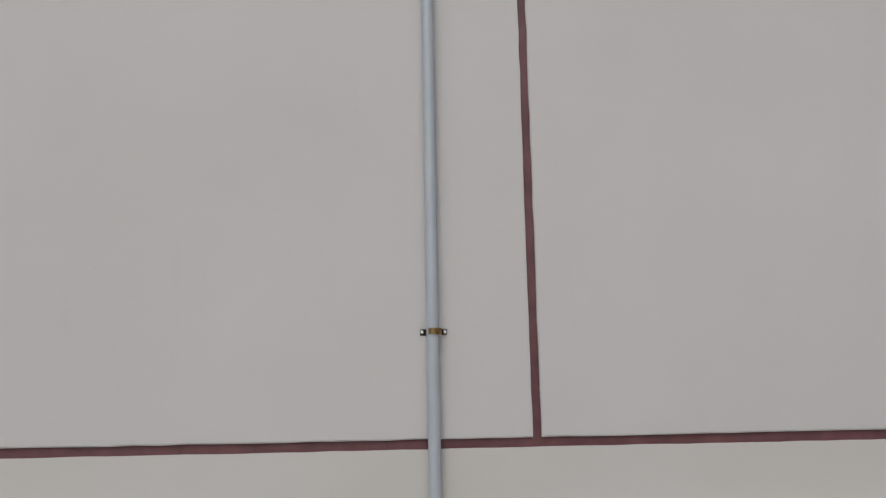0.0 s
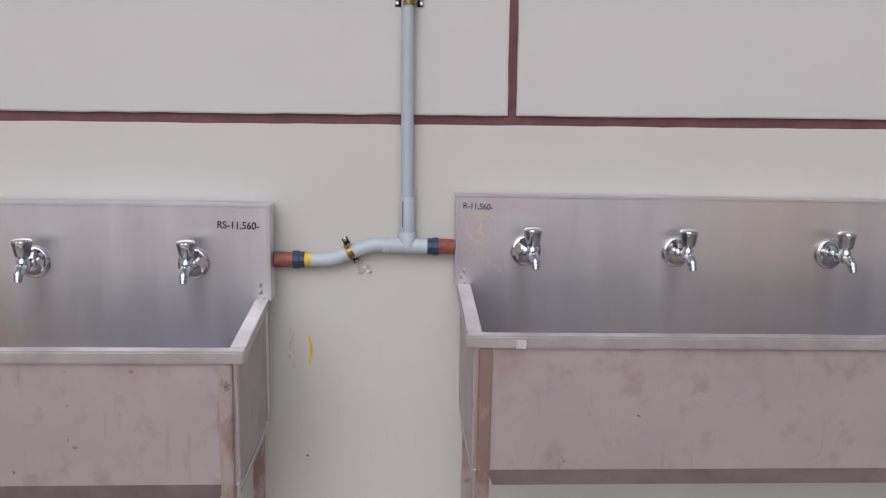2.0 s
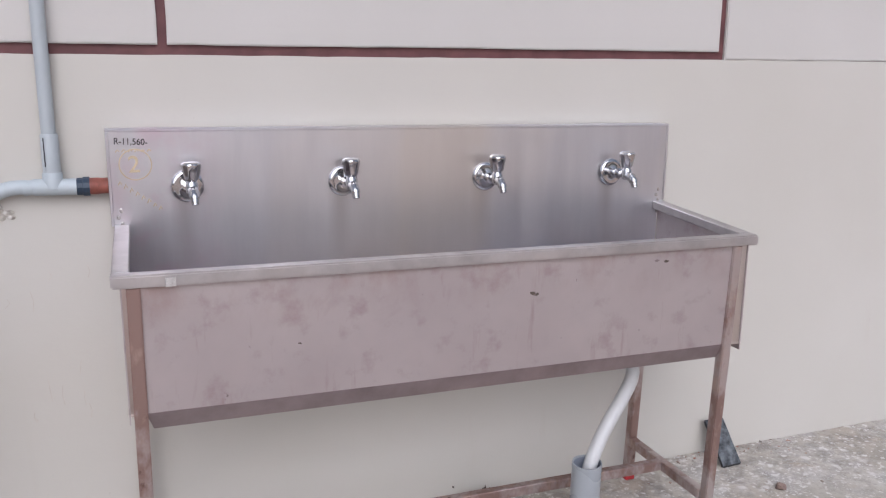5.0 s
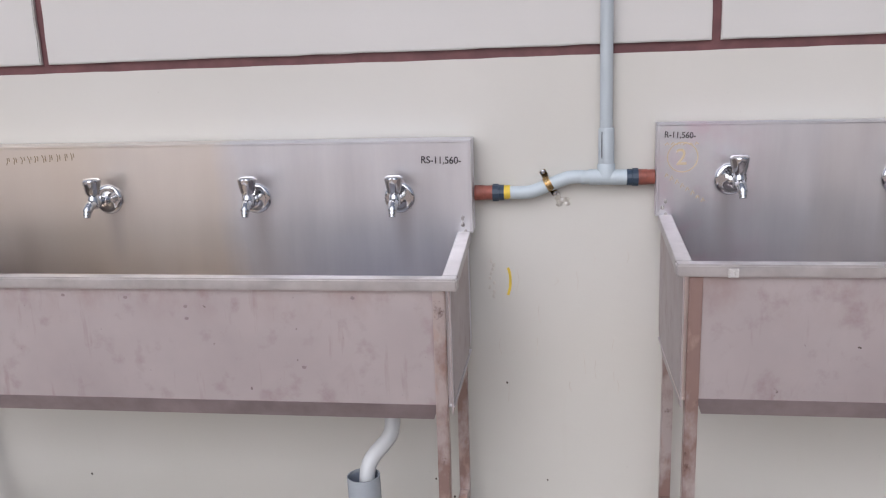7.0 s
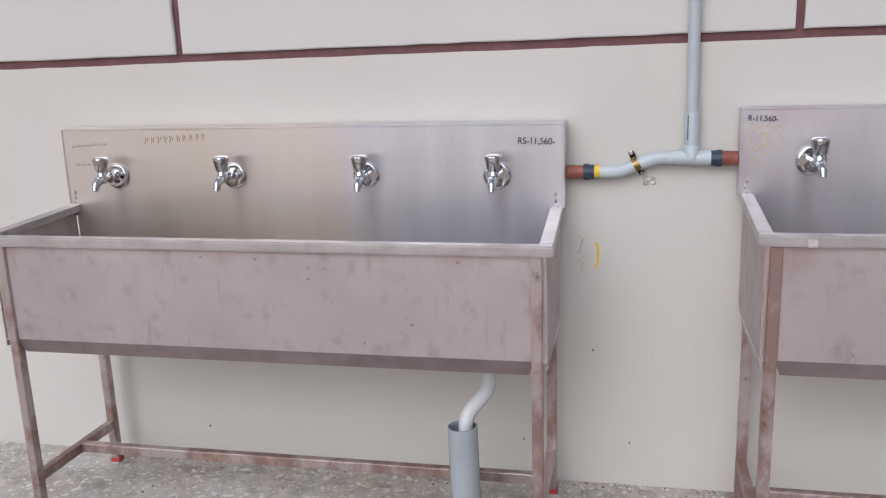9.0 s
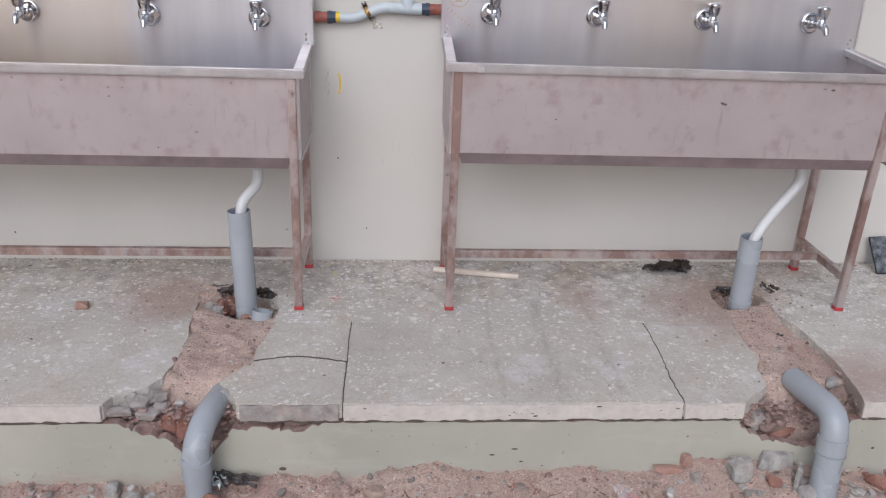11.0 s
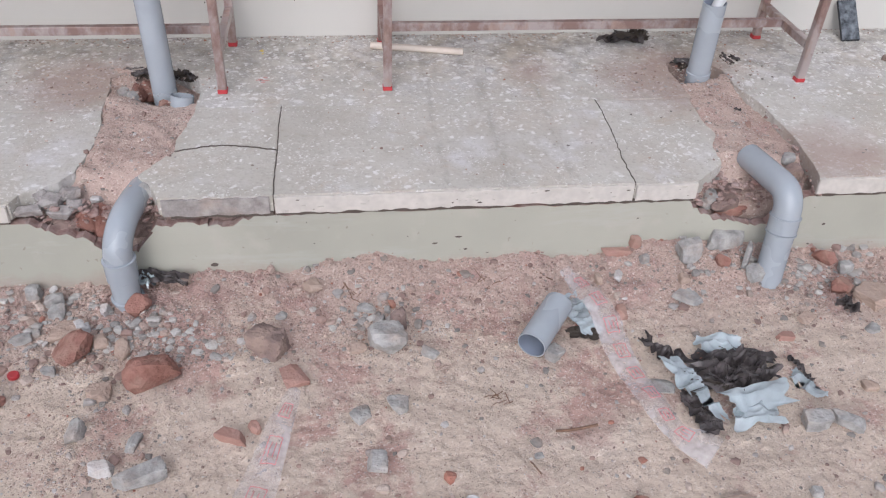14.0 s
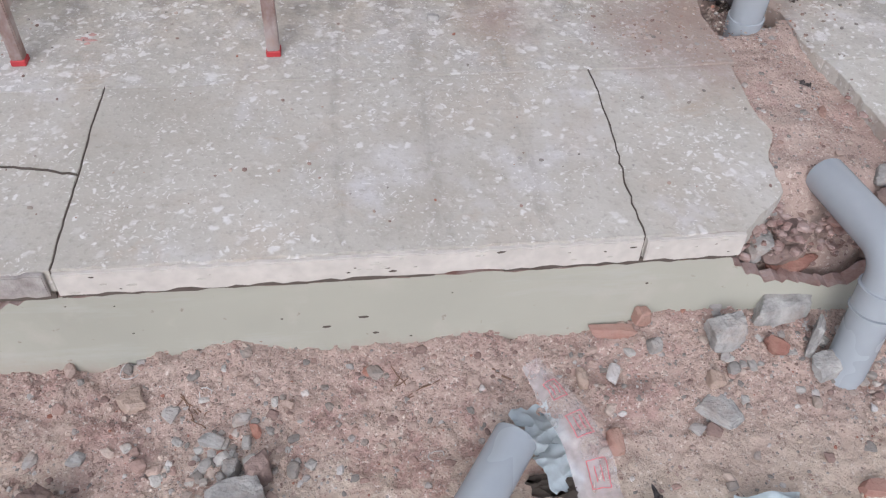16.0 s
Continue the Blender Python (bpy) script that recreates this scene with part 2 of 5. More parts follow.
def plinth_paint():
    k = Mat("pale_yellow_plinth_paint", 0.75)
    big, mid = k.noise(2.2, 4), k.noise(11, 5)
    c = k.mix(k.ramp(big, 0.3, 0.7), (0.342, 0.336, 0.279), (0.41, 0.40, 0.33))
    c = k.mix(k.ramp(mid, 0.58, 0.75, 0, 0.5), c, (0.45, 0.42, 0.36))
    c = k.mix(k.ramp(k.noise(42, 3), 0.70, 0.76, 0, 0.7), c, (0.22, 0.18, 0.14))
    # soil splashed up from the ground, in uneven patches
    sep = k.n.new("ShaderNodeSeparateXYZ")
    k.l.new(k.pos, sep.inputs[0])
    splash = k.ramp(k.math("ADD", sep.outputs[2], k.math("MULTIPLY", k.noise(6, 6, 0.7), 0.16)), -0.125, -0.175, 0, 0.55)
    c = k.mix(splash, c, (0.33, 0.245, 0.20))
    c = k.mix(k.ramp(k.noise(3.5, 5, 0.7, k.coords(0.5, 1, 3)), 0.55, 0.72, 0, 0.4), c, (0.47, 0.47, 0.44))
    k.colour(c)
    k.bump(k.math("ADD", mid, k.math("MULTIPLY", k.noise(60, 4), 0.4)), 0.3, 0.004)
    return k.m


def earth(name="red_brown_earth", red=0.0):
    k = Mat(name, 0.95)
    big, mid, fine = k.noise(1.7, 5, 0.6), k.noise(8, 9, 0.72), k.noise(95, 5, 0.75)
    c = k.mix(k.ramp(k.math("ADD", k.noise(2.6, 10, 0.72), red), 0.51, 0.57), (0.635, 0.523, 0.42), (0.495, 0.330, 0.275))
    # redder soil thrown up from the trenches
    sep = k.n.new("ShaderNodeSeparateXYZ")
    k.l.new(k.pos, sep.inputs[0])
    thrown = k.ramp(k.math("ADD", sep.outputs[1], k.math("MULTIPLY", k.noise(3.5, 6, 0.7), 0.7)), -1.06, -0.86, 0, 0.6)
    c = k.mix(thrown, c, (0.47, 0.325, 0.285))
    c = k.mix(k.ramp(mid, 0.57, 0.66, 0, 0.6), c, (0.385, 0.245, 0.20))
    c = k.mix(k.ramp(k.noise(5, 4), 0.55, 0.75, 0, 0.5), c, (0.64, 0.54, 0.45))
    c = k.mix(k.ramp(fine, 0.56, 0.66, 0, 0.65), c, (0.23, 0.155, 0.125))
    c = k.mix(k.ramp(k.noise(55, 5, 0.7), 0.56, 0.68, 0, 0.38), c, (0.302, 0.208, 0.170))
    c = k.mix(k.ramp(k.noise(130, 3), 0.60, 0.66, 0, 0.75), c, (0.76, 0.675, 0.60))
    grit = k.voronoi(120)
    c = k.mix(k.math("MULTIPLY", k.ramp(grit, 0.25, 0.12), k.ramp(k.noise(30, 2), 0.5, 0.6)), c, (0.630, 0.554, 0.479))
    k.colour(c)
    k.bump(k.math("ADD", k.math("MULTIPLY", k.noise(38, 8, 0.75), 1.8), fine), 0.8, 0.007)
    return k.m


def stone(name, a, b, island=False, dust=(0.42, 0.31, 0.24)):
    k = Mat(name, 0.88)
    mid, fine = k.noise(26, 5, 0.65), k.noise(120, 4)
    c = k.mix(k.ramp(mid, 0.35, 0.65), a, b)
    if island:
        rnd = k.geo.outputs["Random Per Island"]
        tone = k.n.new("ShaderNodeValToRGB")
        tone.color_ramp.interpolation = "CONSTANT"
        els = tone.color_ramp.elements
        els[0].position, els[0].color = 0.0, (0.24, 0.22, 0.20, 1)
        els[1].position, els[1].color = 0.16, (0.40, 0.375, 0.35, 1)
        for p, col in ((0.30, (0.44, 0.33, 0.275)), (0.50, (0.54, 0.44, 0.37)), (0.66, (0.25, 0.165, 0.14)), (0.82, (0.36, 0.24, 0.20)), (0.92, (0.38, 0.16, 0.11)), (0.945, (0.62, 0.59, 0.56))):
            e = els.new(p)
            e.color = (*col, 1)
        k.l.new(rnd, tone.inputs[0])
        c = k.mix(k.ramp(mid, 0.3, 0.7, 0.0, 0.3), tone.outputs[0], (0.25, 0.2, 0.17)) if island != "grey" else k.mix(k.ramp(rnd, 0, 1), (0.26, 0.24, 0.22), (0.52, 0.495, 0.455))
    c = k.mix(k.ramp(k.noise(14, 4), 0.5, 0.7, 0, 0.45), c, dust)
    k.colour(c)
    k.bump(k.math("ADD", mid, k.math("MULTIPLY", fine, 0.6)), 0.8, 0.006)
    return k.m


def clear_film():
    k = Mat("clear_plastic_film", 0.1)
    k.colour(k.mix(k.ramp(k.noise(9, 4), 0.4, 0.65), (0.78, 0.72, 0.71), (0.88, 0.84, 0.84)))
    k.l.new(k.ramp(k.noise(14, 4), 0.42, 0.72, 0.19, 0.55), k.b.inputs["Alpha"])
    k.bump(k.noise(24, 3), 0.3, 0.004)
    return k.m


# same cream paint for the lower panel, with ground bounce in its colour
M_WALL_BOUNCE = wall_paint("cream_paint_with_bounce", 0.55)
M_WALL, M_GROOVE, M_STEEL, M_FILM, M_LEG = wall_paint(), groove_paint(), brushed_steel(), film_steel(), leg_steel()
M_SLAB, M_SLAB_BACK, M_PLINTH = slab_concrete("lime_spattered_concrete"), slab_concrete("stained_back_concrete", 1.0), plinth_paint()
M_EDGE = plain("whitewashed_slab_edge", (0.55, 0.515, 0.465), 0.85, 0, 0.10, 34, 0.45)
M_EARTH, M_FILL = earth(), earth("loose_fill_earth", -0.03)
M_CHROME = plain("chrome", (0.62, 0.62, 0.63), 0.07, 1.0, 0.03, 20, 0)
M_RIM = plain("dull_rim_steel", (0.50, 0.475, 0.47), 0.42, 0.75, 0.15, 14, 0.05)
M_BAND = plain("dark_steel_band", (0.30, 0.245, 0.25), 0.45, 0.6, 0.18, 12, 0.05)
M_WELD = plain("weld_seam", (0.5, 0.47, 0.46), 0.4, 0.8, 0.3, 60, 0.4)
M_RED = plain("red_plastic", (0.42, 0.035, 0.04), 0.45)
M_RISER = plain("blue_grey_pvc", (0.43, 0.475, 0.50), 0.35, 0, 0.05, 9)
M_PVC = plain("grey_pvc", (0.345, 0.375, 0.40), 0.22, 0, 0.06, 7)
# darker copy of the grey PVC: the shade inside open pipes, as colour
M_PVC_SHADED = plain("shaded_pvc_inside", (0.24, 0.27, 0.33), 0.45, 0, 0.08, 9)
M_PIPE = plain("pale_water_pipe", (0.47, 0.53, 0.56), 0.4, 0, 0.06, 14)
M_WHITE = plain("white_hose", (0.58, 0.59, 0.59), 0.4, 0, 0.04, 12)
M_NAVY = plain("navy_coupling", (0.025, 0.045, 0.075), 0.45)
M_COPPER = plain("red_brown_coupling", (0.27, 0.085, 0.06), 0.5, 0.1, 0.3, 60, 0.2)
M_YELLOW = plain("yellow_paint", (0.70, 0.50, 0.05), 0.6)
M_BRASS = plain("brass_clip", (0.52, 0.37, 0.17), 0.3, 0.9, 0.25, 70, 0.2)
M_INK = plain("black_ink", (0.03, 0.025, 0.035), 0.6)
M_OCHRE = plain("ochre_crayon", (0.36, 0.28, 0.18), 0.8)
M_CRAYON = plain("yellow_crayon", (0.60, 0.49, 0.33), 0.8)
# grime and dark scraps, also the shade painted into joints and cracks
M_GRIME_SHADE = plain("dark_grime_and_shade", (0.10, 0.08, 0.065), 0.9)
M_GREY = stone("grey_stone", (0.24, 0.23, 0.215), (0.45, 0.435, 0.41))
M_BROKEN = stone("broken_concrete", (0.24, 0.215, 0.20), (0.40, 0.37, 0.345))
M_TAN = stone("tan_stone", (0.36, 0.265, 0.21), (0.44, 0.34, 0.275))
M_LATERITE = stone("red_brown_laterite", (0.21, 0.095, 0.07), (0.30, 0.155, 0.12))
M_DARKROCK = stone("brown_rock", (0.17, 0.12, 0.105), (0.28, 0.205, 0.175))
M_BRICK = stone("orange_brick", (0.33, 0.18, 0.14), (0.39, 0.24, 0.195))
M_LIME = stone("pale_lime_stone", (0.48, 0.46, 0.44), (0.58, 0.56, 0.54))
M_GRAVEL = stone("mixed_gravel", (0.3, 0.3, 0.3), (0.4, 0.4, 0.4), island=True)
M_RUBBLE = stone("grey_rubble", (0.3, 0.3, 0.3), (0.4, 0.4, 0.4), island="grey")
M_MASONRY = stone("broken_brick_and_mortar", (0.24, 0.135, 0.11), (0.41, 0.32, 0.29), dust=(0.34, 0.235, 0.20))
M_CLEAR = clear_film()
M_PINK = plain("red_print", (0.60, 0.14, 0.17), 0.5)
M_BLUEBAG = plain("pale_blue_plastic", (0.67, 0.735, 0.755), 0.25, 0, 0.2, 12, 0.3)
M_BLACKBAG = plain("black_plastic", (0.135, 0.115, 0.11), 0.2, 0, 0.7, 26, 0.4)
# blotches in the colour imitate reflections on the phone's glass
M_SCREEN = plain("phone_glass_reflection", (0.11, 0.12, 0.13), 0.08, 0, 0.85, 38, 0)
M_CASE = plain("black_phone_case", (0.02, 0.02, 0.022), 0.5)
M_CREAM = plain("cream_conduit", (0.62, 0.54, 0.46), 0.5, 0, 0.08, 20)
M_TWIG = plain("dry_twig", (0.20, 0.12, 0.08), 0.9, 0, 0.3, 60, 0.4)


# ---------------- mesh helpers ----------------
def part(name, bm, material, parent=None, label="", smooth=False):
    me = bpy.data.meshes.new(name)
    bmesh.ops.recalc_face_normals(bm, faces=bm.faces)
    bm.to_mesh(me)
    bm.free()
    me.materials.append(material)
    if smooth:
        me.shade_smooth()
        me.set_sharp_from_angle(angle=radians(42))
    ob = new(name, me)
    if parent is not None:
        ob.parent = parent
    if label:
        ob["label"] = label
    return ob


def thing(name, label, category, group="", at=(0, 0, 0)):
    ob = new(name)
    ob.location = at
    ob.empty_display_size = 0.05
    return tagged(ob, label, category, group)


def add_box(bm, a, b, bevel=0.0, seg=1):
    r = bmesh.ops.create_cube(bm, size=1)
    for v in r["verts"]:
        v.co = Vector([a[i] if v.co[i] < 0 else b[i] for i in range(3)])
    if bevel:
        edges = list({e for v in r["verts"] for e in v.link_edges})
        bmesh.ops.bevel(bm, geom=edges, offset=bevel, segments=seg, affect="EDGES")
    return bm


def box(a, b, bevel=0.0, seg=1):
    return add_box(bmesh.new(), a, b, bevel, seg)


def sweep(points, radii, sides=20, inner=None, caps=True, bm=None):
    """A round tube along points. inner: the bore's radius, for an open pipe."""
    bm = bm or bmesh.new()
    pts = [Vector(p) for p in points]
    if isinstance(radii, (int, float)):
        radii = [radii] * len(pts)
    ring_sets = []
    side = None
    frames = []
    for i, p in enumerate(pts):
        d = (pts[min(i + 1, len(pts) - 1)] - pts[max(i - 1, 0)]).normalized()
        if side is None:
            side = d.cross(Vector((0, 0, 1)) if abs(d.z) < 0.9 else Vector((1, 0, 0))).normalized()
        else:
            side = (side - d * side.dot(d)).normalized()
        frames.append((p, side.copy(), d.cross(side)))
    for k in ((0,) if inner is None else (0, 1)):
        rings = []
        for (p, u, v), r in zip(frames, radii):
            rr = r if k == 0 else inner
            rings.append([bm.verts.new(p + (u * math.cos(a) + v * math.sin(a)) * rr) for a in (2 * math.pi * j / sides for j in range(sides))])
        for r0, r1 in zip(rings, rings[1:]):
            for j in range(sides):
                bm.faces.new((r0[j], r0[(j + 1) % sides], r1[(j + 1) % sides], r1[j]))
        ring_sets.append(rings)
    if inner is not None:
        for end in (0, -1):
            a, b = ring_sets[0][end], ring_sets[1][end]
            for j in range(sides):
                bm.faces.new((a[j], a[(j + 1) % sides], b[(j + 1) % sides], b[j]))
    elif caps:
        bm.faces.new(ring_sets[0][0])
        bm.faces.new(ring_sets[0][-1])
    return bm


def curve_points(ctrl, n=24):
    """A smooth Catmull-Rom line through a few control points."""
    c = [Vector(p) for p in ctrl]
    c = [c[0] * 2 - c[1]] + c + [c[-1] * 2 - c[-2]]
    out = []
    for i in range(1, len(c) - 2):
        for k in range(n if i < len(c) - 3 else n + 1):
            t = k / n
            a, b, d, e = c[i - 1], c[i], c[i + 1], c[i + 2]
            out.append(0.5 * (2 * b + (d - a) * t + (2 * a - 5 * b + 4 * d - e) * t * t + (3 * b - a - 3 * d + e) * t ** 3))
    return out


def lathe(profile, axis_from, axis_dir, sides=24):
    """A turned solid: profile rows of (distance along the axis, radius)."""
    o, d = Vector(axis_from), Vector(axis_dir).normalized()
    u = d.cross(Vector((0, 0, 1)) if abs(d.z) < 0.9 else Vector((1, 0, 0))).normalized()
    v = d.cross(u)
    bm = bmesh.new()
    rings = [[bm.verts.new(o + d * h + (u * math.cos(a) + v * math.sin(a)) * r) for a in (2 * math.pi * j / sides for j in range(sides))] for h, r in profile]
    for r0, r1 in zip(rings, rings[1:]):
        for j in range(sides):
            bm.faces.new((r0[j], r0[(j + 1) % sides], r1[(j + 1) % sides], r1[j]))
    bm.faces.new(rings[0])
    bm.faces.new(rings[-1])
    return bm


def jag(points, step, amount, seed, closed=False):
    """Break a 2D outline into short uneven steps."""
    rng = random.Random(seed)
    out = []
    pairs = list(zip(points, points[1:] + ([points[0]] if closed else [])))
    for (x0, y0), (x1, y1) in pairs:
        n = max(1, int(math.hypot(x1 - x0, y1 - y0) / step))
        for k in range(n):
            t = k / n
            s = amount if k else 0
            out.append((x0 + (x1 - x0) * t + rng.uniform(-s, s), y0 + (y1 - y0) * t + rng.uniform(-s, s)))
    if not closed:
        out.append(points[-1])
    return out


def prism(outline, z0, z1, bevel=0.0, upright_y=None, depth=0.1):
    """A flat plate with that outline; upright: the outline is (x, z) and the plate goes back by depth."""
    bm = bmesh.new()
    if upright_y is None:
        lo = [bm.verts.new((x, y, z0)) for x, y in outline]
        hi = [bm.verts.new((x, y, z1)) for x, y in outline]
    else:
        lo = [bm.verts.new((x, upright_y(x, z) + depth, z)) for x, z in outline]
        hi = [bm.verts.new((x, upright_y(x, z), z)) for x, z in outline]
    top = bm.faces.new(hi)
    bot = bm.faces.new(lo)
    n = len(outline)
    for j in range(n):
        bm.faces.new((lo[j], lo[(j + 1) % n], hi[(j + 1) % n], hi[j]))
    bmesh.ops.recalc_face_normals(bm, faces=bm.faces)
    if bevel:
        bmesh.ops.bevel(bm, geom=list(top.edges), offset=bevel, segments=2, affect="EDGES", clamp_overlap=True)
    bmesh.ops.triangulate(bm, faces=[f for f in bm.faces if len(f.verts) > 4])
    return bm


def rock_bm(size, seed, sub=3, cuts=11, rough=0.04, bm=None, at=None, blocky=0.0):
    """An angular broken stone: a ball cut by random planes, then roughened."""
    rng = random.Random(seed)
    planes = []
    for _ in range(cuts):
        n = Vector((rng.gauss(0, 1), rng.gauss(0, 1), rng.gauss(0, 1))).normalized()
        planes.append((n, rng.uniform(0.5, 0.85)))
    if blocky:
        planes = planes[:5]
        for ax in ((1, 0, 0), (-1, 0, 0), (0, 1, 0), (0, -1, 0), (0, 0, 1), (0, 0, -1)):
            n = (Vector(ax) + Vector((rng.gauss(0, 0.16), rng.gauss(0, 0.16), rng.gauss(0, 0.12)))).normalized()
            planes.append((n, blocky * rng.uniform(0.9, 1.15)))
    bm = bm or bmesh.new()
    got = bmesh.ops.create_icosphere(bm, subdivisions=sub, radius=1.0)["verts"]
    off = Vector((seed * 1.7, seed * 0.3, 0))
    for v in got:
        d = v.co.normalized()
        r = 1.1
        for n, h in planes:
            k = n.dot(d)
            if k > 0.05:
                r = min(r, h / k)
        r *= 1 + rough * noise.noise(d * 4 + off) + rough * 0.6 * noise.noise(d * 11 + off) + rough * 0.4 * noise.noise(d * 23 + off)
        v.co = Vector((d.x * r * size[0], d.y * r * size[1], d.z * r * size[2])) * 0.68
        if at is not None:
            v.co = at @ v.co
    return bm


def text_mesh(name, body, size, m, material, parent, squash=1.0, thin=0.0002):
    cu = bpy.data.curves.new(name, "FONT")
    cu.body, cu.size, cu.extrude, cu.offset = body, size, 0.0006, thin
    tmp = bpy.data.objects.new(name, cu)
    scene.collection.objects.link(tmp)
    me = bpy.data.meshes.new_from_object(tmp.evaluated_get(bpy.context.evaluated_depsgraph_get()))
    bpy.data.objects.remove(tmp)
    me.transform(m @ Matrix.Diagonal((squash, 1, 1, 1)))
    me.materials.clear()
    me.materials.append(material)
    ob = new(name, me)
    ob.parent = parent
    return ob


def stroke(name, pts, width, material, parent, y):
    """A crayon or paint stroke on an upright face: rounded thin line in x, z."""
    bm = sweep([(x, y, z) for x, z in pts], width / 2, 6)
    for v in bm.verts:
        v.co.y = y + (v.co.y - y) * 0.15
    return part(name, bm, material, parent)


# ---------------- the wall ----------------
wall = thing("wall_back", "cream painted plaster wall with maroon grooves", "wall")
wall["kind"] = "structure"
GZ0, GZ1 = 1.281, 1.305
GX = (-3.275, -1.534, 0.207, 1.806)
GW = 0.022


def wall_panel(x0, x1, z0, z1, seed, mat=M_WALL):
    """A plaster panel with slightly wavy edges."""
    pts = [(x0, z0), (x1, z0), (x1, z1), (x0, z1)]
    out = jag(pts, 0.06, 0.0012, seed, closed=True)
    part("plaster_panel", prism(out, 0, 0, 0.003, upright_y=lambda x, z: 0.0, depth=0.012), mat, wall)


XS = (-8.0, *GX, 8.0)
wall_panel(-8.0, 8.0, -0.3, GZ0, 1, M_WALL_BOUNCE)
for i, (a, b) in enumerate(zip(XS, XS[1:])):
    x0 = a + (GW if i else 0)
    x1 = b
    if i == len(XS) - 2:
        wall_panel(x0, x1, GZ0 + 0.0005, 4.2, 20)
    else:
        wall_panel(x0, x1, GZ1, 4.2, 10 + i)
part("wall_core", box((-8.0, 0.012, -0.3), (8.0, 0.22, 4.2)), M_GROOVE, wall, "maroon painted groove between the panels")

# marks on the plaster
for x, z in ((-1.549, 0.109), (-0.506, 0.128), (-0.194, 0.135), (0.968, 0.03), (-0.455, 0.075), (-0.30, 0.42)):
    part("wall_spot", rock_bm((0.006, 0.003, 0.007), int(x * 100) + 900, 1), M_GRIME_SHADE, wall).location = (x, -0.001, z)
stroke("yellow_stroke", curve_points([(-0.293, 0.742), (-0.288, 0.725), (-0.287, 0.700), (-0.289, 0.684), (-0.294, 0.667)], 4), 0.008, M_YELLOW, wall, 0.0)
rng = random.Random(5)
for _ in range(16):
    x, z, h = rng.uniform(-0.34, 0.02), rng.uniform(0.42, 0.84), rng.uniform(0.02, 0.06)
    stroke("scratch", [(x, z), (x + rng.uniform(-0.004, 0.006), z - h / 2), (x + rng.uniform(-0.006, 0.006), z - h)], 0.0022, M_EDGE, wall, 0.0)
for k in range(9):
    part("plaster_chip", rock_bm((0.008, 0.004, 0.012), 300 + k, 1), M_EDGE, wall).location = (-0.335 + rng.uniform(-0.006, 0.006), 0.0, 0.665 + k * 0.012)
for k in range(7):
    part("cement_smear", rock_bm((0.016, 0.006, 0.012), 330 + k, 2), M_SLAB_BACK, wall).location = (-0.150 + rng.uniform(-0.014, 0.014), 0.0, 0.925 + rng.uniform(-0.018, 0.012))


# ---------------- the platform: slabs on a broken plinth ----------------
pavement = thing("pavement", "raised concrete platform broken open for drain pipes", "pavement")
pavement["kind"] = "structure"
FY = -1.060


def slab(name, outline, material, seed, rough_sides=True, z0=-0.050, z1=0.0, dz=0.0):
    out = jag(outline, 0.022, 0.0032 if rough_sides else 0.0, seed, closed=True)
    ob = part(name, prism(out, z0 + dz, z1 + dz, 0.0012), material, pavement)
    return ob


L_LEFT = [(-0.787, -0.322), (-0.772, -0.42), (-0.770, -0.506), (-0.751, -0.683), (-0.751, -0.793), (-0.768, -0.915), (-0.800, -0.965), (-0.845, -0.995), (-0.885, -1.02), (-0.90, FY)]
L_HOLE = [(-0.787, -0.322), (-0.705, -0.265), (-0.64, -0.258), (-0.586, -0.275), (-0.503, -0.357), (-0.487, -0.44), (-0.493, -0.55)]
L_RIGHT = [(-0.493, -0.55), (-0.492, -0.60), (-0.509, -0.691), (-0.522, -0.756), (-0.518, -0.815)]
L_LOW = [(-0.517, -0.822), (-0.551, -0.860), (-0.598, -0.938), (-0.560, -0.985), (-0.529, FY)]
R_HOLE = [(1.106, -0.55), (1.100, -0.45), (1.095, -0.347), (1.106, -0.285), (1.165, -0.243), (1.223, -0.240), (1.289, -0.351), (1.289, -0.484), (1.308, -0.55)]
R_LEFT = [(1.100, -0.553), (1.092, -0.63), (1.087, -0.718), (1.098, -0.791), (1.064, -0.856), (1.050, -0.966), (0.987, -1.02), (0.945, FY)]
R_RIGHT = [(1.310, -0.553), (1.322, -0.60), (1.332, -0.846), (1.318, -1.0), (1.305, FY)]
C1 = [(-0.228, -0.546), (-0.231, -0.70), (-0.228, -0.80), (-0.230, -0.92), (-0.229, FY)]
C2 = [(0.778, -0.553), (0.780, -0.65), (0.778, -0.75), (0.764, -0.938), (0.764, FY)]
CA = [(-0.518, -0.815), (-0.446, -0.792), (-0.376, -0.787), (-0.305, -0.800), (-0.231, -0.821)]
C1, C2, CA = jag(C1, 0.018, 0.0012, 81), jag(C2, 0.018, 0.0026, 82), jag(CA, 0.014, 0.0030, 83)
G = 0.0012
C1_LOW = next(i for i, p in enumerate(C1) if p[1] < -0.823)


def joint(xa, xb, off):
    """The crack between the back and the front slabs, from xa to xb."""
    n = max(2, int(abs(xb - xa) / 0.018))
    xs = [xa + (xb - xa) * k / n for k in range(n + 1)]
    return [(x, -0.5515 + 0.007 * noise.noise(Vector((x * 5, 0, 0))) + 0.003 * noise.noise(Vector((x * 37, 4, 0))) + off) for x in xs]



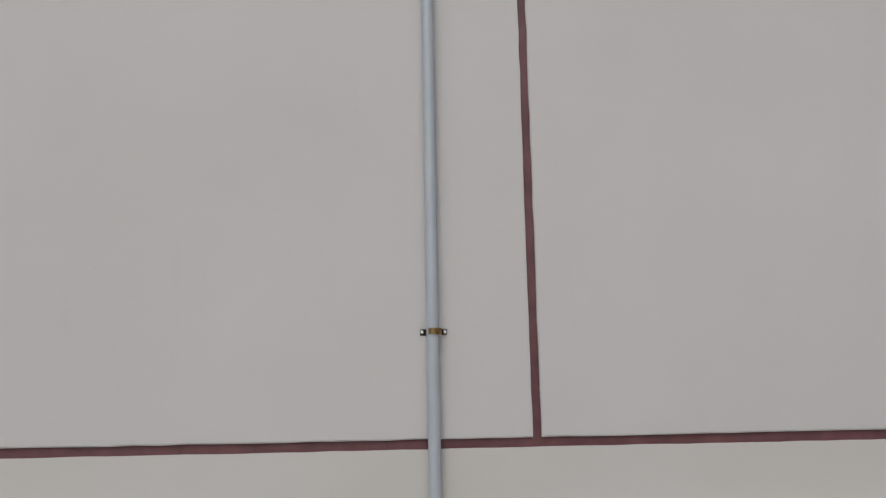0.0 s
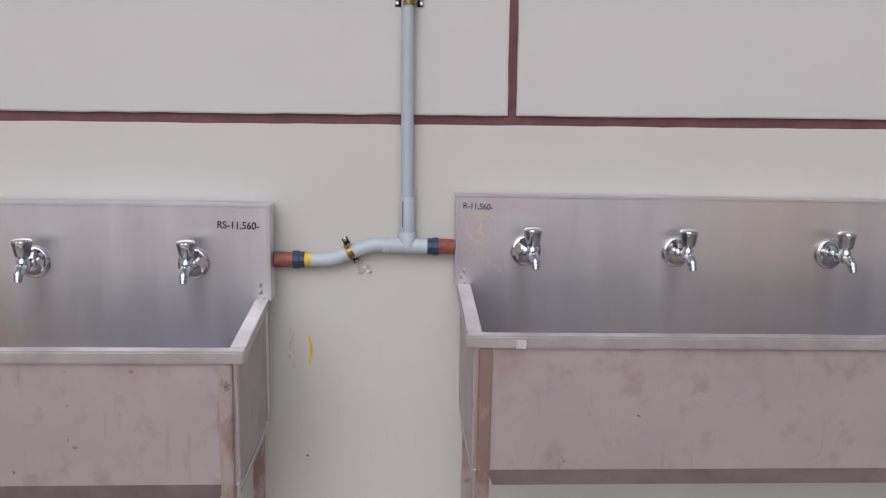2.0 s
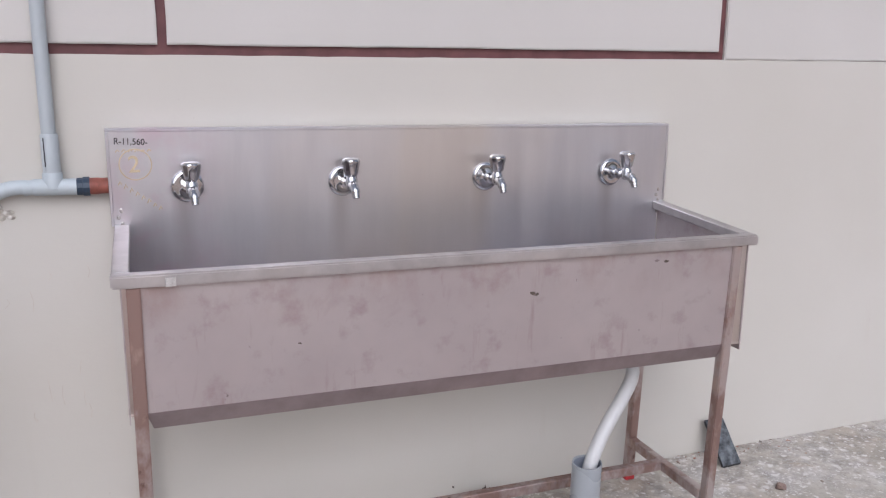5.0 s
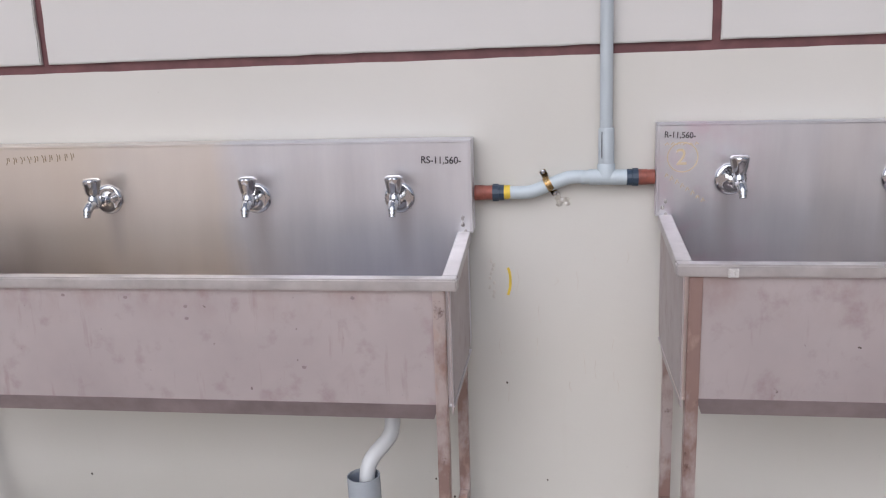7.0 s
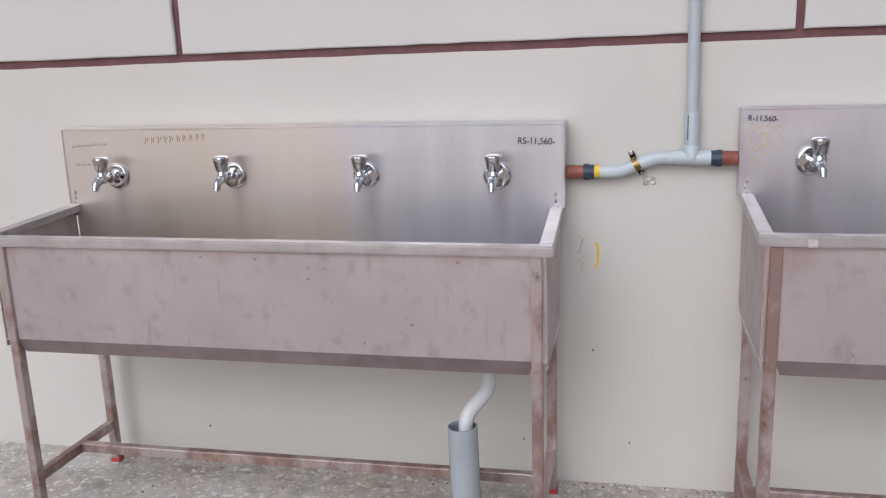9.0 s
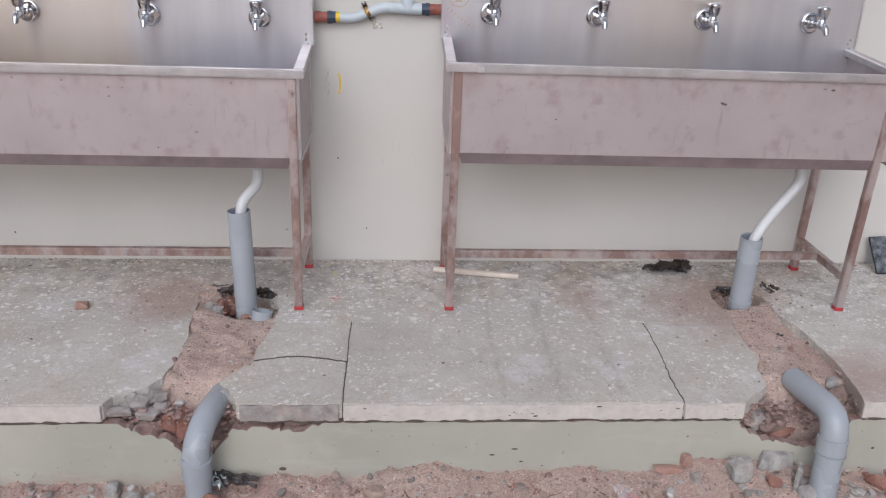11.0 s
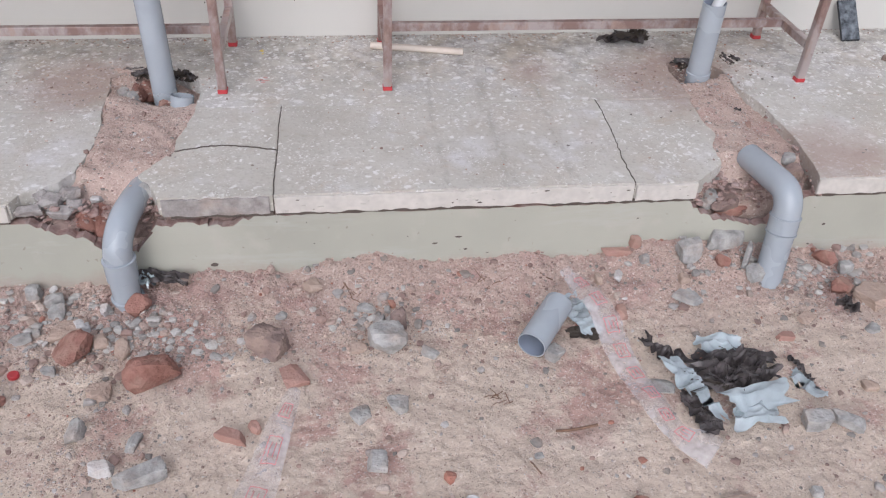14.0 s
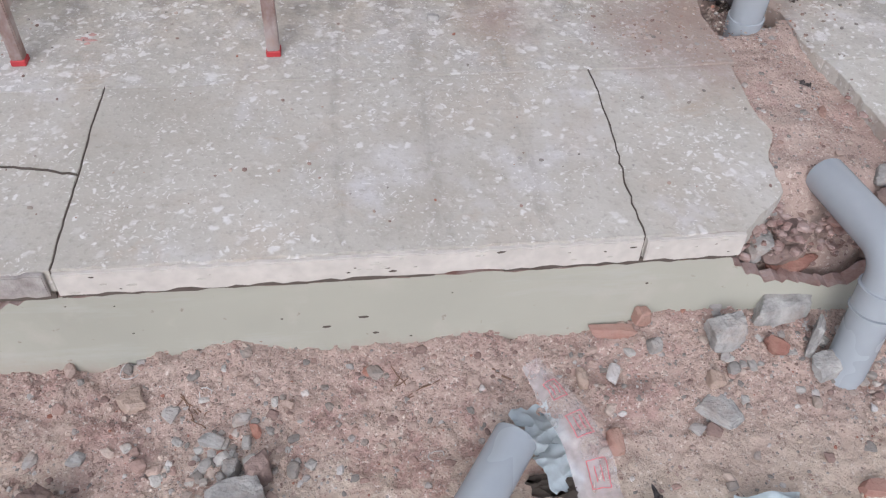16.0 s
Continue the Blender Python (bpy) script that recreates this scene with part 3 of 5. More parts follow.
back = [(-8, -0.55)] + [(-0.77, -0.55)] + [(x, y) for x, y in L_LEFT[2::-1]] + L_HOLE[1:] + joint(-0.48, 1.095, 0.0011) + R_HOLE + [(8, -0.55), (8, -0.001), (-8, -0.001)]
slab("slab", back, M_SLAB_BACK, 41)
slab("slab", [(-8, -0.553)] + [(-0.768, -0.553)] + L_LEFT[3:] + [(-8, FY)], M_SLAB, 42)
slab("slab", joint(-0.490, C1[0][0] - G, -0.0011) + [(x - G, y) for x, y in C1[1:C1_LOW - 1]] + [(x, y + 0.0018) for x, y in CA[::-1]] + L_RIGHT[3:0:-1], M_SLAB, 43)
slab("slab", [(x, y - 0.0018) for x, y in CA] + [(x - 1.6 * G, y) for x, y in C1[C1_LOW + 1:]] + L_LOW[::-1][:-1], M_SLAB, 44, dz=-0.0015)
slab("slab", joint(C1[0][0] + G, C2[0][0] - G, -0.0011) + [(x - G, y) for x, y in C2[1:]] + [(x + G, y) for x, y in C1[:0:-1]], M_SLAB, 45)
slab("slab", joint(1.095, C2[0][0] + G, -0.0011) + [(x + G, y) for x, y in C2[1:]] + R_LEFT[:0:-1], M_SLAB, 46, dz=-0.002)
slab("slab", [(8, -0.553)] + [(8, FY)] + R_RIGHT[::-1], M_SLAB, 47)

def crack_dirt(line, width, depth, seed):
    """A dark strip along an open crack: soil, and the crack's shade put into colour."""
    rng = random.Random(seed)
    w = [width * rng.uniform(0.35, 1.0) / 2 for _ in line]
    n = len(line)
    side = []
    for k, (x, y) in enumerate(line):
        (xa, ya), (xb, yb) = line[max(k - 1, 0)], line[min(k + 1, n - 1)]
        q = math.hypot(xb - xa, yb - ya)
        side.append((-(yb - ya) / q, (xb - xa) / q))
    up = [(x + sx * h, y + sy * h) for (x, y), (sx, sy), h in zip(line, side, w)]
    lo = [(x - sx * h, y - sy * h) for (x, y), (sx, sy), h in zip(line, side, w)]
    part("crack_dirt", prism(lo + up[::-1], -0.03, -depth), M_GRIME_SHADE, pavement, "dark soil and painted shade in a crack")


crack_dirt(CA, 0.0036, -0.0006, 301)
crack_dirt(C2, 0.0032, -0.0006, 302)
crack_dirt(C1, 0.0030, -0.0006, 303)

# whitewashed render along the slabs' front edge
for x0, x1, seed in ((-8, -0.905, 1), (-0.520, -0.240, 2), (-0.226, 0.760, 3), (0.768, 0.945, 4), (1.305, 8, 5)):
    top = [(x0, -0.004), (x1, -0.004)]
    low = jag([(x1, -0.053), (x0, -0.054)], 0.019, 0.0032, seed)
    m = M_BROKEN if seed == 2 else M_EDGE
    part("edge_render", prism(jag(top, 0.014, 0.0025, seed + 9) + low, 0, 0, 0.002, upright_y=lambda x, z: FY - 0.010, depth=0.0095), m, pavement)

# dark strips for dirt and painted shade in the open joint under the slabs
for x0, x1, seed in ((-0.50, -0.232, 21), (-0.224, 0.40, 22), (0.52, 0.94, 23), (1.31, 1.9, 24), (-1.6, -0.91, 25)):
    part("dirt_joint", prism(jag([(x0, -0.050), (x1, -0.050)], 0.05, 0.001, seed) + jag([(x1, -0.0605), (x0, -0.0610)], 0.02, 0.0028, seed + 7), 0, 0, 0.0, upright_y=lambda x, z: FY - 0.0072, depth=0.006), M_GRIME_SHADE, pavement)
chips = random.Random(91)
for k in range(34):
    x = chips.uniform(-0.22, 0.94) if k > 9 else 0.30 + chips.gauss(0, 0.03)
    s = chips.choice((0.35, 0.5, 0.7, 1.0))
    part("edge_chip", rock_bm((0.016 * s, 0.003, 0.005 * s), chips.randint(0, 999), 1), M_GRIME_SHADE if k % 3 == 0 else M_SLAB, pavement).location = (x, FY - 0.0100, chips.uniform(-0.047, -0.008))

# painted plinth face with the two break-outs
NOTCH_L = [(-0.863, -0.062), (-0.845, -0.075), (-0.801, -0.096), (-0.735, -0.106), (-0.700, -0.140), (-0.66, -0.165), (-0.600, -0.160), (-0.575, -0.125), (-0.543, -0.078), (-0.43, -0.085), (-0.350, -0.090), (-0.32, -0.072), (-0.285, -0.062)]
NOTCH_R = [(0.931, -0.062), (0.945, -0.085), (0.975, -0.108), (1.033, -0.125), (1.10, -0.140), (1.160, -0.145), (1.225, -0.118), (1.265, -0.092), (1.290, -0.062)]


def batter(x, z):
    return FY - 0.004 + 0.13 * (z + 0.06) + 0.003 * noise.noise(Vector((x * 3, z * 5, 0)))


line = jag([(-8, -0.062), NOTCH_L[0]], 0.08, 0.003, 61) + jag(NOTCH_L, 0.012, 0.009, 62)[1:] + jag([NOTCH_L[-1], NOTCH_R[0]], 0.03, 0.004, 63)[1:] + jag(NOTCH_R, 0.012, 0.009, 64)[1:] + jag([NOTCH_R[-1], (8, -0.062)], 0.08, 0.003, 65)[1:]
plinth = part("plinth_face", prism([(-8, -0.45)] + line + [(8, -0.45)], 0, 0, 0.0, upright_y=batter, depth=0.03), M_PLINTH, pavement, "pale yellow painted plinth with broken gaps")
plinth.data.materials.append(M_MASONRY)
for poly in plinth.data.polygons:
    if poly.normal.y > -0.7:
        poly.material_index = 1
rng = random.Random(77)
for _ in range(30):
    x, z = rng.uniform(-1.3, 1.7), rng.uniform(-0.22, -0.08)
    inside = (-0.87 < x < -0.28 and z > -0.17) or (0.92 < x < 1.30 and z > -0.15)
    if not inside:
        s = rng.choice((0.5, 0.7, 0.8, 1.6))
        part("plaster_pit", rock_bm((0.010 * s * rng.uniform(0.5, 1.3), 0.002, 0.005 * s * rng.uniform(0.5, 1.6)), rng.randint(0, 999), 1), M_GRIME_SHADE, pavement).location = (x, batter(x, z), z)


# ---------------- earth fill in the trenches ----------------
def corridor(x, y):
    """How far a place lies inside the trenches: 1 in the middle, 0 under the slabs."""
    best = 0.0
    for lf, rt in (([(-yy, xx) for xx, yy in L_LEFT], [(-yy, xx) for xx, yy in L_HOLE[3:] + L_RIGHT + L_LOW]),
                   ([(-yy, xx) for xx, yy in (R_HOLE[3::-1] + R_LEFT)], [(-yy, xx) for xx, yy in R_HOLE[5:] + R_RIGHT])):
        l = float(np.interp(-y, [p[0] for p in lf], [p[1] for p in lf]))
        r = float(np.interp(-y, [p[0] for p in rt], [p[1] for p in rt]))
        best = max(best, min((x - l + 0.016) / 0.012, (r + 0.016 - x) / 0.012))
    return max(0.0, min(1.0, best if y < -0.25 else 0.0))


def fill_height(x, y):
    n1, n2, n3 = noise.noise(Vector((x * 9, y * 9, 3))), noise.noise(Vector((x * 24, y * 24, 1))), noise.noise(Vector((x * 60, y * 60, 2)))
    z = -0.004 + 0.013 * n1 + 0.009 * n2 + 0.004 * n3
    for cx, cy, r, d in ((-0.590, -0.365, 0.10, 0.14), (-0.70, -0.38, 0.06, 0.03), (1.145, -0.325, 0.075, 0.125), (1.245, -0.34, 0.04, 0.10)):
        q = math.hypot(x - cx, y - cy) / r
        z -= d * math.exp(-q * q * q)
    z -= (0.100 + 0.03 * n1) * max(0.0, min(1.0, (-0.90 - y) / 0.11))
    if x > 1.05 and y < -0.48:
        z -= 0.034 * math.exp(-((x - 1.30) / 0.06) ** 2) * min(1.0, (-0.48 - y) / 0.1)
    k = corridor(x, y)
    return z * k - 0.045 * (1 - k)


def fill_sheet(x0, x1):
    bm = bmesh.new()
    nx, ny = int((x1 - x0) / 0.010), 92
    rows = []
    for j in range(ny + 14):
        row = []
        for i in range(nx + 1):
            x = x0 + (x1 - x0) * i / nx
            if j <= ny:
                y = -0.15 - 0.855 * j / ny
                z = fill_height(x, y)
            else:
                t = (j - ny) / 13
                y = -1.005 - 0.012 * math.sin(t * 3) + 0.016 * noise.noise(Vector((x * 14, t * 3, 7)))
                z = fill_height(x, -1.005) * (1 - t) - 0.34 * t
            row.append(bm.verts.new((x, y, z)))
        rows.append(row)
    for a, b in zip(rows, rows[1:]):
        for i in range(nx):
            bm.faces.new((a[i], a[i + 1], b[i + 1], b[i]))
    return bm


for x0, x1 in ((-1.0, -0.2), (0.85, 1.42)):
    ob = part("trench_fill", fill_sheet(x0, x1), M_FILL, None, smooth=True)
    tagged(ob, "loose red earth filling a broken trench", "earth", "", "stuff")
ob = part("platform_core", box((-8, -0.99, -0.45), (8, 0.012, -0.16)), M_FILL, pavement)


# ---------------- the ground ----------------
def spread(lo, hi, step, far):
    mid = [lo + step * k for k in range(int((hi - lo) / step) + 1)]
    out_hi, out_lo, s = [mid[-1]], [mid[0]], step
    while out_hi[-1] < far:
        s *= 1.28
        out_hi.append(out_hi[-1] + s)
        out_lo.append(out_lo[-1] - s)
    return out_lo[:0:-1] + mid + out_hi[1:]


BANK_X = (-1.5, -0.95, -0.7, -0.43, -0.2, 0.055, 0.225, 0.5, 0.65, 0.8, 1.0, 1.3, 1.55, 1.9)
BANK_H = (0.03, 0.03, 0.01, 0.035, 0.035, 0.075, 0.05, 0.06, 0.04, 0.075, 0.085, 0.05, 0.03, 0.05)


def ground_height(x, y):
    z = -0.272 + 0.014 * noise.noise(Vector((x * 1.6, y * 1.6, 0))) + 0.011 * noise.noise(Vector((x * 5, y * 5, 4)))
    near = abs(x) < 3.5 and y > -4
    if near:
        z += 0.0075 * noise.noise(Vector((x * 16, y * 16, 8))) + 0.010 * max(0.0, noise.noise(Vector((x * 11, y * 11, 18)))) * (0.4 + 1.4 * math.exp(-((y + 1.15) / 0.22) ** 2)) + (0.004 + 0.004 * math.exp(-((y + 1.15) / 0.2) ** 2)) * (noise.noise(Vector((x * 42, y * 42, 2))) + 0.6 * noise.noise(Vector((x * 90, y * 90, 5))))
        # small clods with sharp hollows between them, thickest on the bank
        v = Vector((x * 34, y * 34, 1.7))
        clod = noise.multi_fractal(v, 0.9, 2.1, 3) - 1.0
        z += (0.0022 + 0.0042 * math.exp(-((y + 1.16) / 0.2) ** 2)) * max(-1.0, min(1.4, clod))
        d = max(0.0, -1.06 - y)
        bank = float(np.interp(x, BANK_X, BANK_H)) + 0.010 * noise.noise(Vector((x * 9, 1.3, 6))) + 0.008 * noise.noise(Vector((x * 25, 2.3, 6)))
        z += max(0.0, bank) * math.exp(-(d / 0.13) ** 2)
    return z


gx, gy = spread(-1.5, 1.9, 0.0062, 90), spread(-2.2, -1.0, 0.0062, 90)
verts = [(x, y, ground_height(x, y) if y < -0.9 else -0.40) for y in gy for x in gx]
nx = len(gx)
faces = [(j * nx + i, j * nx + i + 1, (j + 1) * nx + i + 1, (j + 1) * nx + i) for j in range(len(gy) - 1) for i in range(nx - 1)]
me = bpy.data.meshes.new("ground")
me.from_pydata(verts, [], faces)
me.materials.append(M_EARTH)
me.shade_smooth()
ground = tagged(new("ground", me), "bare red-brown earth strewn with rubble", "ground", "", "structure")


# ---------------- wash troughs ----------------
def tap(sink, x, y, z, turn):
    """A chrome pillar tap: wall flange, arm, body with a fluted knob, bent spout. Built facing -y, then turned a little."""
    rot = Matrix.Translation((x, y, z)) @ Matrix.Rotation(radians(turn), 4, "Z")
    body = sweep([(0, -0.004, 0), (0, -0.012, 0), (0, -0.014, 0), (0, -0.03, 0), (0, -0.032, 0), (0, -0.038, 0), (0, -0.04, 0), (0, -0.07, 0)], [0.017, 0.017, 0.011, 0.011, 0.015, 0.015, 0.0095, 0.0105], 16)
    sweep([(0, -0.070, -0.013), (0, -0.070, -0.008), (0, -0.070, 0.012), (0, -0.070, 0.018), (0, -0.070, 0.022)], [0.009, 0.0145, 0.0145, 0.012, 0.010], 16, bm=body)
    sweep(curve_points([(0, -0.072, 0.0), (0, -0.088, -0.003), (0, -0.101, -0.013), (0, -0.108, -0.030)], 6), [0.0125] * 9 + [0.0115] * 5 + [0.0095] * 3 + [0.0085] * 2, 14, bm=body)
    body.transform(rot)
    t = part("tap", body, M_CHROME, sink, "chrome bib tap", True)
    fl = lathe([(0, 0.039), (0.003, 0.039), (0.007, 0.036), (0.009, 0.030), (0.008, 0.026), (0.012, 0.017)], (0, 0, 0), (0, -1, 0), 28)
    fl.transform(rot)
    part("wall_flange", fl, M_CHROME, t, "", True)
    kn = bmesh.new()
    rows = ((0.022, 0.0135), (0.026, 0.0165), (0.056, 0.0225), (0.060, 0.0225), (0.064, 0.019), (0.066, 0.012))
    n = 32
    rings = []
    for h, r in rows:
        rings.append([kn.verts.new(((r * (1 - (0.075 if 0.024 < h < 0.058 else 0.0) * (j % 4 == 0))) * math.cos(2 * math.pi * j / n), -0.070 + (r * (1 - (0.075 if 0.024 < h < 0.058 else 0.0) * (j % 4 == 0))) * math.sin(2 * math.pi * j / n), h)) for j in range(n)])
    for a, b in zip(rings, rings[1:]):
        for j in range(n):
            kn.faces.new((a[j], a[(j + 1) % n], b[(j + 1) % n], b[j]))
    kn.faces.new(rings[0])
    kn.faces.new(rings[-1])
    kn.transform(rot)
    part("knob", kn, M_CHROME, t, "", True)


def wash_trough(x0, x1, rim, band, top, back_y, leg_x, tap_x, tap_z, label, seed, spread_l=0.0, leans=(0, 0), sag=(0, 0)):
    """A five-foot steel wash trough: hollow splash-back, open basin, folded rim, tube stand, four taps."""
    s = thing("wash_trough", label, "wash trough", "wash troughs along the wall", ((x0 + x1) / 2, -0.26, 0))
    s_inv = Matrix.Translation((-(x0 + x1) / 2, 0.26, 0))

    def add(name, bm, mat, parent=None, lab="", smooth=False):
        if parent is None:
            bm.transform(s_inv)
        ob = part(name, bm, mat, parent or s, lab, smooth)
        if parent is not None:
            ob.data.transform(s_inv)
        return ob

    by = back_y
    rb = rim + 0.024
    # one folded sheet: the splash-back runs down into the narrower back of the basin
    sheet = [(x0, top), (x0, rb - 0.004), (x0 + 0.019, rb - 0.004), (x0 + 0.019, band), (x1 - 0.019, band), (x1 - 0.019, rb - 0.004), (x1, rb - 0.004), (x1, top)]
    add("splashback", prism(sheet, 0, 0, 0.0025, upright_y=lambda x, z: by, depth=-by - 0.012), M_STEEL, None, "brushed steel splash-back")
    add("splashback_lip", box((x0 - 0.001, by - 0.003, top - 0.004), (x1 + 0.001, -0.011, top + 0.003), 0.0015), M_STEEL)
    for xa, xb in ((x0 - 0.001, x0 + 0.006), (x1 - 0.006, x1 + 0.001)):
        add("splashback_edge", box((xa, by - 0.003, rb), (xb, by + 0.004, top - 0.004), 0.001), M_STEEL)
    fy, bot = -0.452, band
    pa, pb = leg_x[0] + leans[0] * 0.8 - 0.004, leg_x[1] + leans[1] * 0.8 + 0.004
    # basin sheets
    add("front_panel", box((pa, fy, bot), (pb, fy + 0.003, rim - 0.004), 0.001), M_FILM, None, "dull pinkish steel front panel with stains")
    add("front_lining", box((x0 + 0.014, fy + 0.0045, bot), (x1 - 0.014, fy + 0.0065, rim - 0.006)), M_STEEL)
    for xa in (x0 + 0.013, x1 - 0.018):
        bm = bmesh.new()
        pts = [(fy, bot - 0.020), (fy, rim - 0.002), (by, rb - 0.002), (by, bot + 0.02), (by - 0.09, bot - 0.022)]
        vs = [[bm.verts.new((x, y, z)) for y, z in pts] for x in (xa, xa + 0.003)]
        bm.faces.new(vs[0])
        bm.faces.new(vs[1])
        for j in range(5):
            bm.faces.new((vs[0][j], vs[0][(j + 1) % 5], vs[1][(j + 1) % 5], vs[1][j]))
        add("side_panel", bm, M_FILM)
    add("basin_floor", box((x0 + 0.012, fy + 0.002, bot - 0.004), (x1 - 0.012, by, bot)), M_STEEL)
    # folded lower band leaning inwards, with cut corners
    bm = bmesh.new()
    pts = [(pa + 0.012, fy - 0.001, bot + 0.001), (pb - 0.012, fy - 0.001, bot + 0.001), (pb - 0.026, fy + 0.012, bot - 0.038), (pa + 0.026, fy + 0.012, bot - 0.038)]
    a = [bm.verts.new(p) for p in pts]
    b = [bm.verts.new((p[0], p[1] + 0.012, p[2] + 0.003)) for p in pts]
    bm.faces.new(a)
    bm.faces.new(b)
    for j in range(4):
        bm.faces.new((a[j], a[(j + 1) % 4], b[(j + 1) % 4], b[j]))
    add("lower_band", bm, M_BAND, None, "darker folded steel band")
    # rim: front fold and two side flanges that rise to the splash-back
    ry = -0.466
    add("front_rim", box((x0 - 0.003 - spread_l, ry, rim - 0.026), (x1 + 0.003, ry + 0.034, rim), 0.0035, 2), M_RIM)
    for xa, xb in ((x0 - 0.002, x0 + 0.032), (x1 - 0.032, x1 + 0.002)):
        bm = box((xa, ry + 0.033, rim - 0.024), (xb, by - 0.001, rim - 0.001), 0.002)
        for v in bm.verts:
            v.co.z += 0.025 * (v.co.y - ry) / (by - ry)
            v.co.x += (0.007 if xa < x0 + 0.01 else -0.007) * (v.co.y - ry) / (by - ry)
            v.co.x -= (spread_l if xa < x0 + 0.01 else 0.0) * (by - v.co.y) / (by - ry)
        add("side_rim", bm, M_RIM)
    rng = random.Random(seed)
    for xc in (x0 + 0.022, x1 - 0.022):
        for k in range(5):
            w = rock_bm((0.009, 0.004, 0.012), seed * 10 + k, 1)
            w.transform(Matrix.Translation((xc + rng.uniform(-0.006, 0.006), by - 0.002, rb - 0.03 + 0.016 * k)))
            add("weld_bead", w, M_WELD)
    # tube stand
    for lx, lean in zip(leg_x, leans):
        for ly, zt in ((-0.446, rim - 0.026), (-0.075, band - 0.002)):
            bm = box((lx - 0.0135, ly - 0.0135, 0.012), (lx + 0.0135, ly + 0.0135, zt), 0.0025, 2)
            for v in bm.verts:
                v.co.x += lean * v.co.z / rim
            leg = add("leg", bm, M_LEG, None, "brown-stained square steel tube")
            foot = box((lx - 0.0155, ly - 0.0155, 0.0), (lx + 0.0155, ly + 0.0155, 0.014), 0.002)
            add("foot_cap", foot, M_RED, leg, "red plastic foot cap")
        add("side_stretcher", box((lx - 0.012, -0.432, 0.116), (lx + 0.012, -0.089, 0.145), 0.002), M_LEG)
    add("long_stretcher", box((leg_x[0] + 0.0125, -0.262, 0.119), (leg_x[1] - 0.0125, -0.236, 0.147), 0.002), M_LEG)
    for (tx, turn), tz in zip(tap_x, tap_z):
        tap(s, tx, by, tz, turn)
    for ob in list(s.children_recursive):
        if ob.name.split(".")[0] in ("tap", "wall_flange", "knob"):
            ob.data.transform(s_inv)
    # the trough hangs a little out of level: sag is the lift of its two ends
    for ob in list(s.children_recursive):
        if ob.name.split(".")[0] in ("tap", "wall_flange", "knob", "foot_cap"):
            continue
        for v in ob.data.vertices:
            u = (v.co.x + (x1 - x0) / 2) / (x1 - x0)
            v.co.z += (sag[0] * (1 - u) + sag[1] * u) * max(0.0, min(1.0, v.co.z / rim))
    return s, s_inv


left, left_inv = wash_trough(-1.900, -0.374, 0.831, 0.544, 1.083, -0.082, (-1.857, -0.416),
                             ((-1.724, -4), (-1.339, -3), (-0.933, 3), (-0.557, 0)), (0.953, 0.952, 0.949, 0.946),
                             "stainless steel wash trough with four chrome taps and a scrawled splash-back", 3, 0.022, (0.0, 0.004), (0.013, 0.002))
right, right_inv = wash_trough(0.078, 1.608, 0.862, 0.570, 1.108, -0.050, (0.110, 1.526),
                               ((0.253, 5), (0.635, 4), (1.030, 4), (1.421, 8)), (0.975, 0.972, 0.968, 0.965),
                               "stainless steel wash trough with a circled yellow mark on its splash-back", 7, 0.0, (0.006, 0.030), (0.003, -0.012))


def face_text(body, size, x, z, y, mat, sink, inv, squash=1.0, roll=0):
    return text_mesh("writing", body, size, inv @ Matrix.Translation((x, y, z)) @ Matrix.Rotation(radians(90), 4, "X") @ Matrix.Rotation(radians(roll), 4, "Z"), mat, sink, squash)


def face_line(pts, w, mat, sink, inv, y):
    bm = sweep([(x, y, z) for x, z in pts], w / 2, 6)
    for v in bm.verts:
        v.co.y = y + (v.co.y - y) * 0.2
    bm.transform(inv)
    part("pen_stroke", bm, mat, sink)


face_text("RS-11,560-", 0.025, -0.500, 1.032, -0.0842, M_INK, left, left_inv, 0.92, -2)
face_text("R-11,560-", 0.021, 0.094, 1.079, -0.0522, M_INK, right, right_inv, 0.9, -3)
face_text("2", 0.056, 0.122, 1.012, -0.0515, M_CRAYON, right, right_inv, 1.0)
ring = [(0.139 + 0.036 * math.cos(a), 1.030 + 0.036 * math.sin(a)) for a in [2 * math.pi * k / 28 for k in range(30)]]
face_line(ring, 0.0028, M_CRAYON, right, right_inv, -0.0515)
rng = random.Random(12)


def scrawl(x, z, dx, dz, n, h, w, mat, sink, inv, y):
    """A row of short bars where hand writing cannot be read."""
    for k in range(n):
        cx, cz = x + dx * k, z + dz * k
        hh = h * rng.uniform(0.6, 1.1)
        face_line([(cx, cz), (cx + dx * 0.35, cz + hh * 0.5), (cx + dx * 0.6, cz + hh * 0.1)], w, mat, sink, inv, y)


scrawl(0.097, 1.060, 0.014, 0.000, 6, 0.014, 0.0028, M_CRAYON, right, right_inv, -0.0515)
scrawl(0.098, 0.983, 0.0125, -0.009, 8, 0.022, 0.003, M_CRAYON, right, right_inv, -0.0515)
for k in range(10):
    x = -1.615 + 0.0205 * k + rng.uniform(-0.002, 0.002)
    z = 1.048 + 0.001 * k
    face_line([(x + rng.uniform(-0.003, 0.003), z + 0.019), (x + 0.002, z + 0.010), (x + rng.uniform(-0.002, 0.003), z)], 0.0028, M_OCHRE, left, left_inv, -0.0833)
    face_line([(x + 0.007, z + 0.018), (x + 0.008, z + 0.006 + rng.uniform(-0.004, 0.004))], 0.0028, M_OCHRE, left, left_inv, -0.0833)
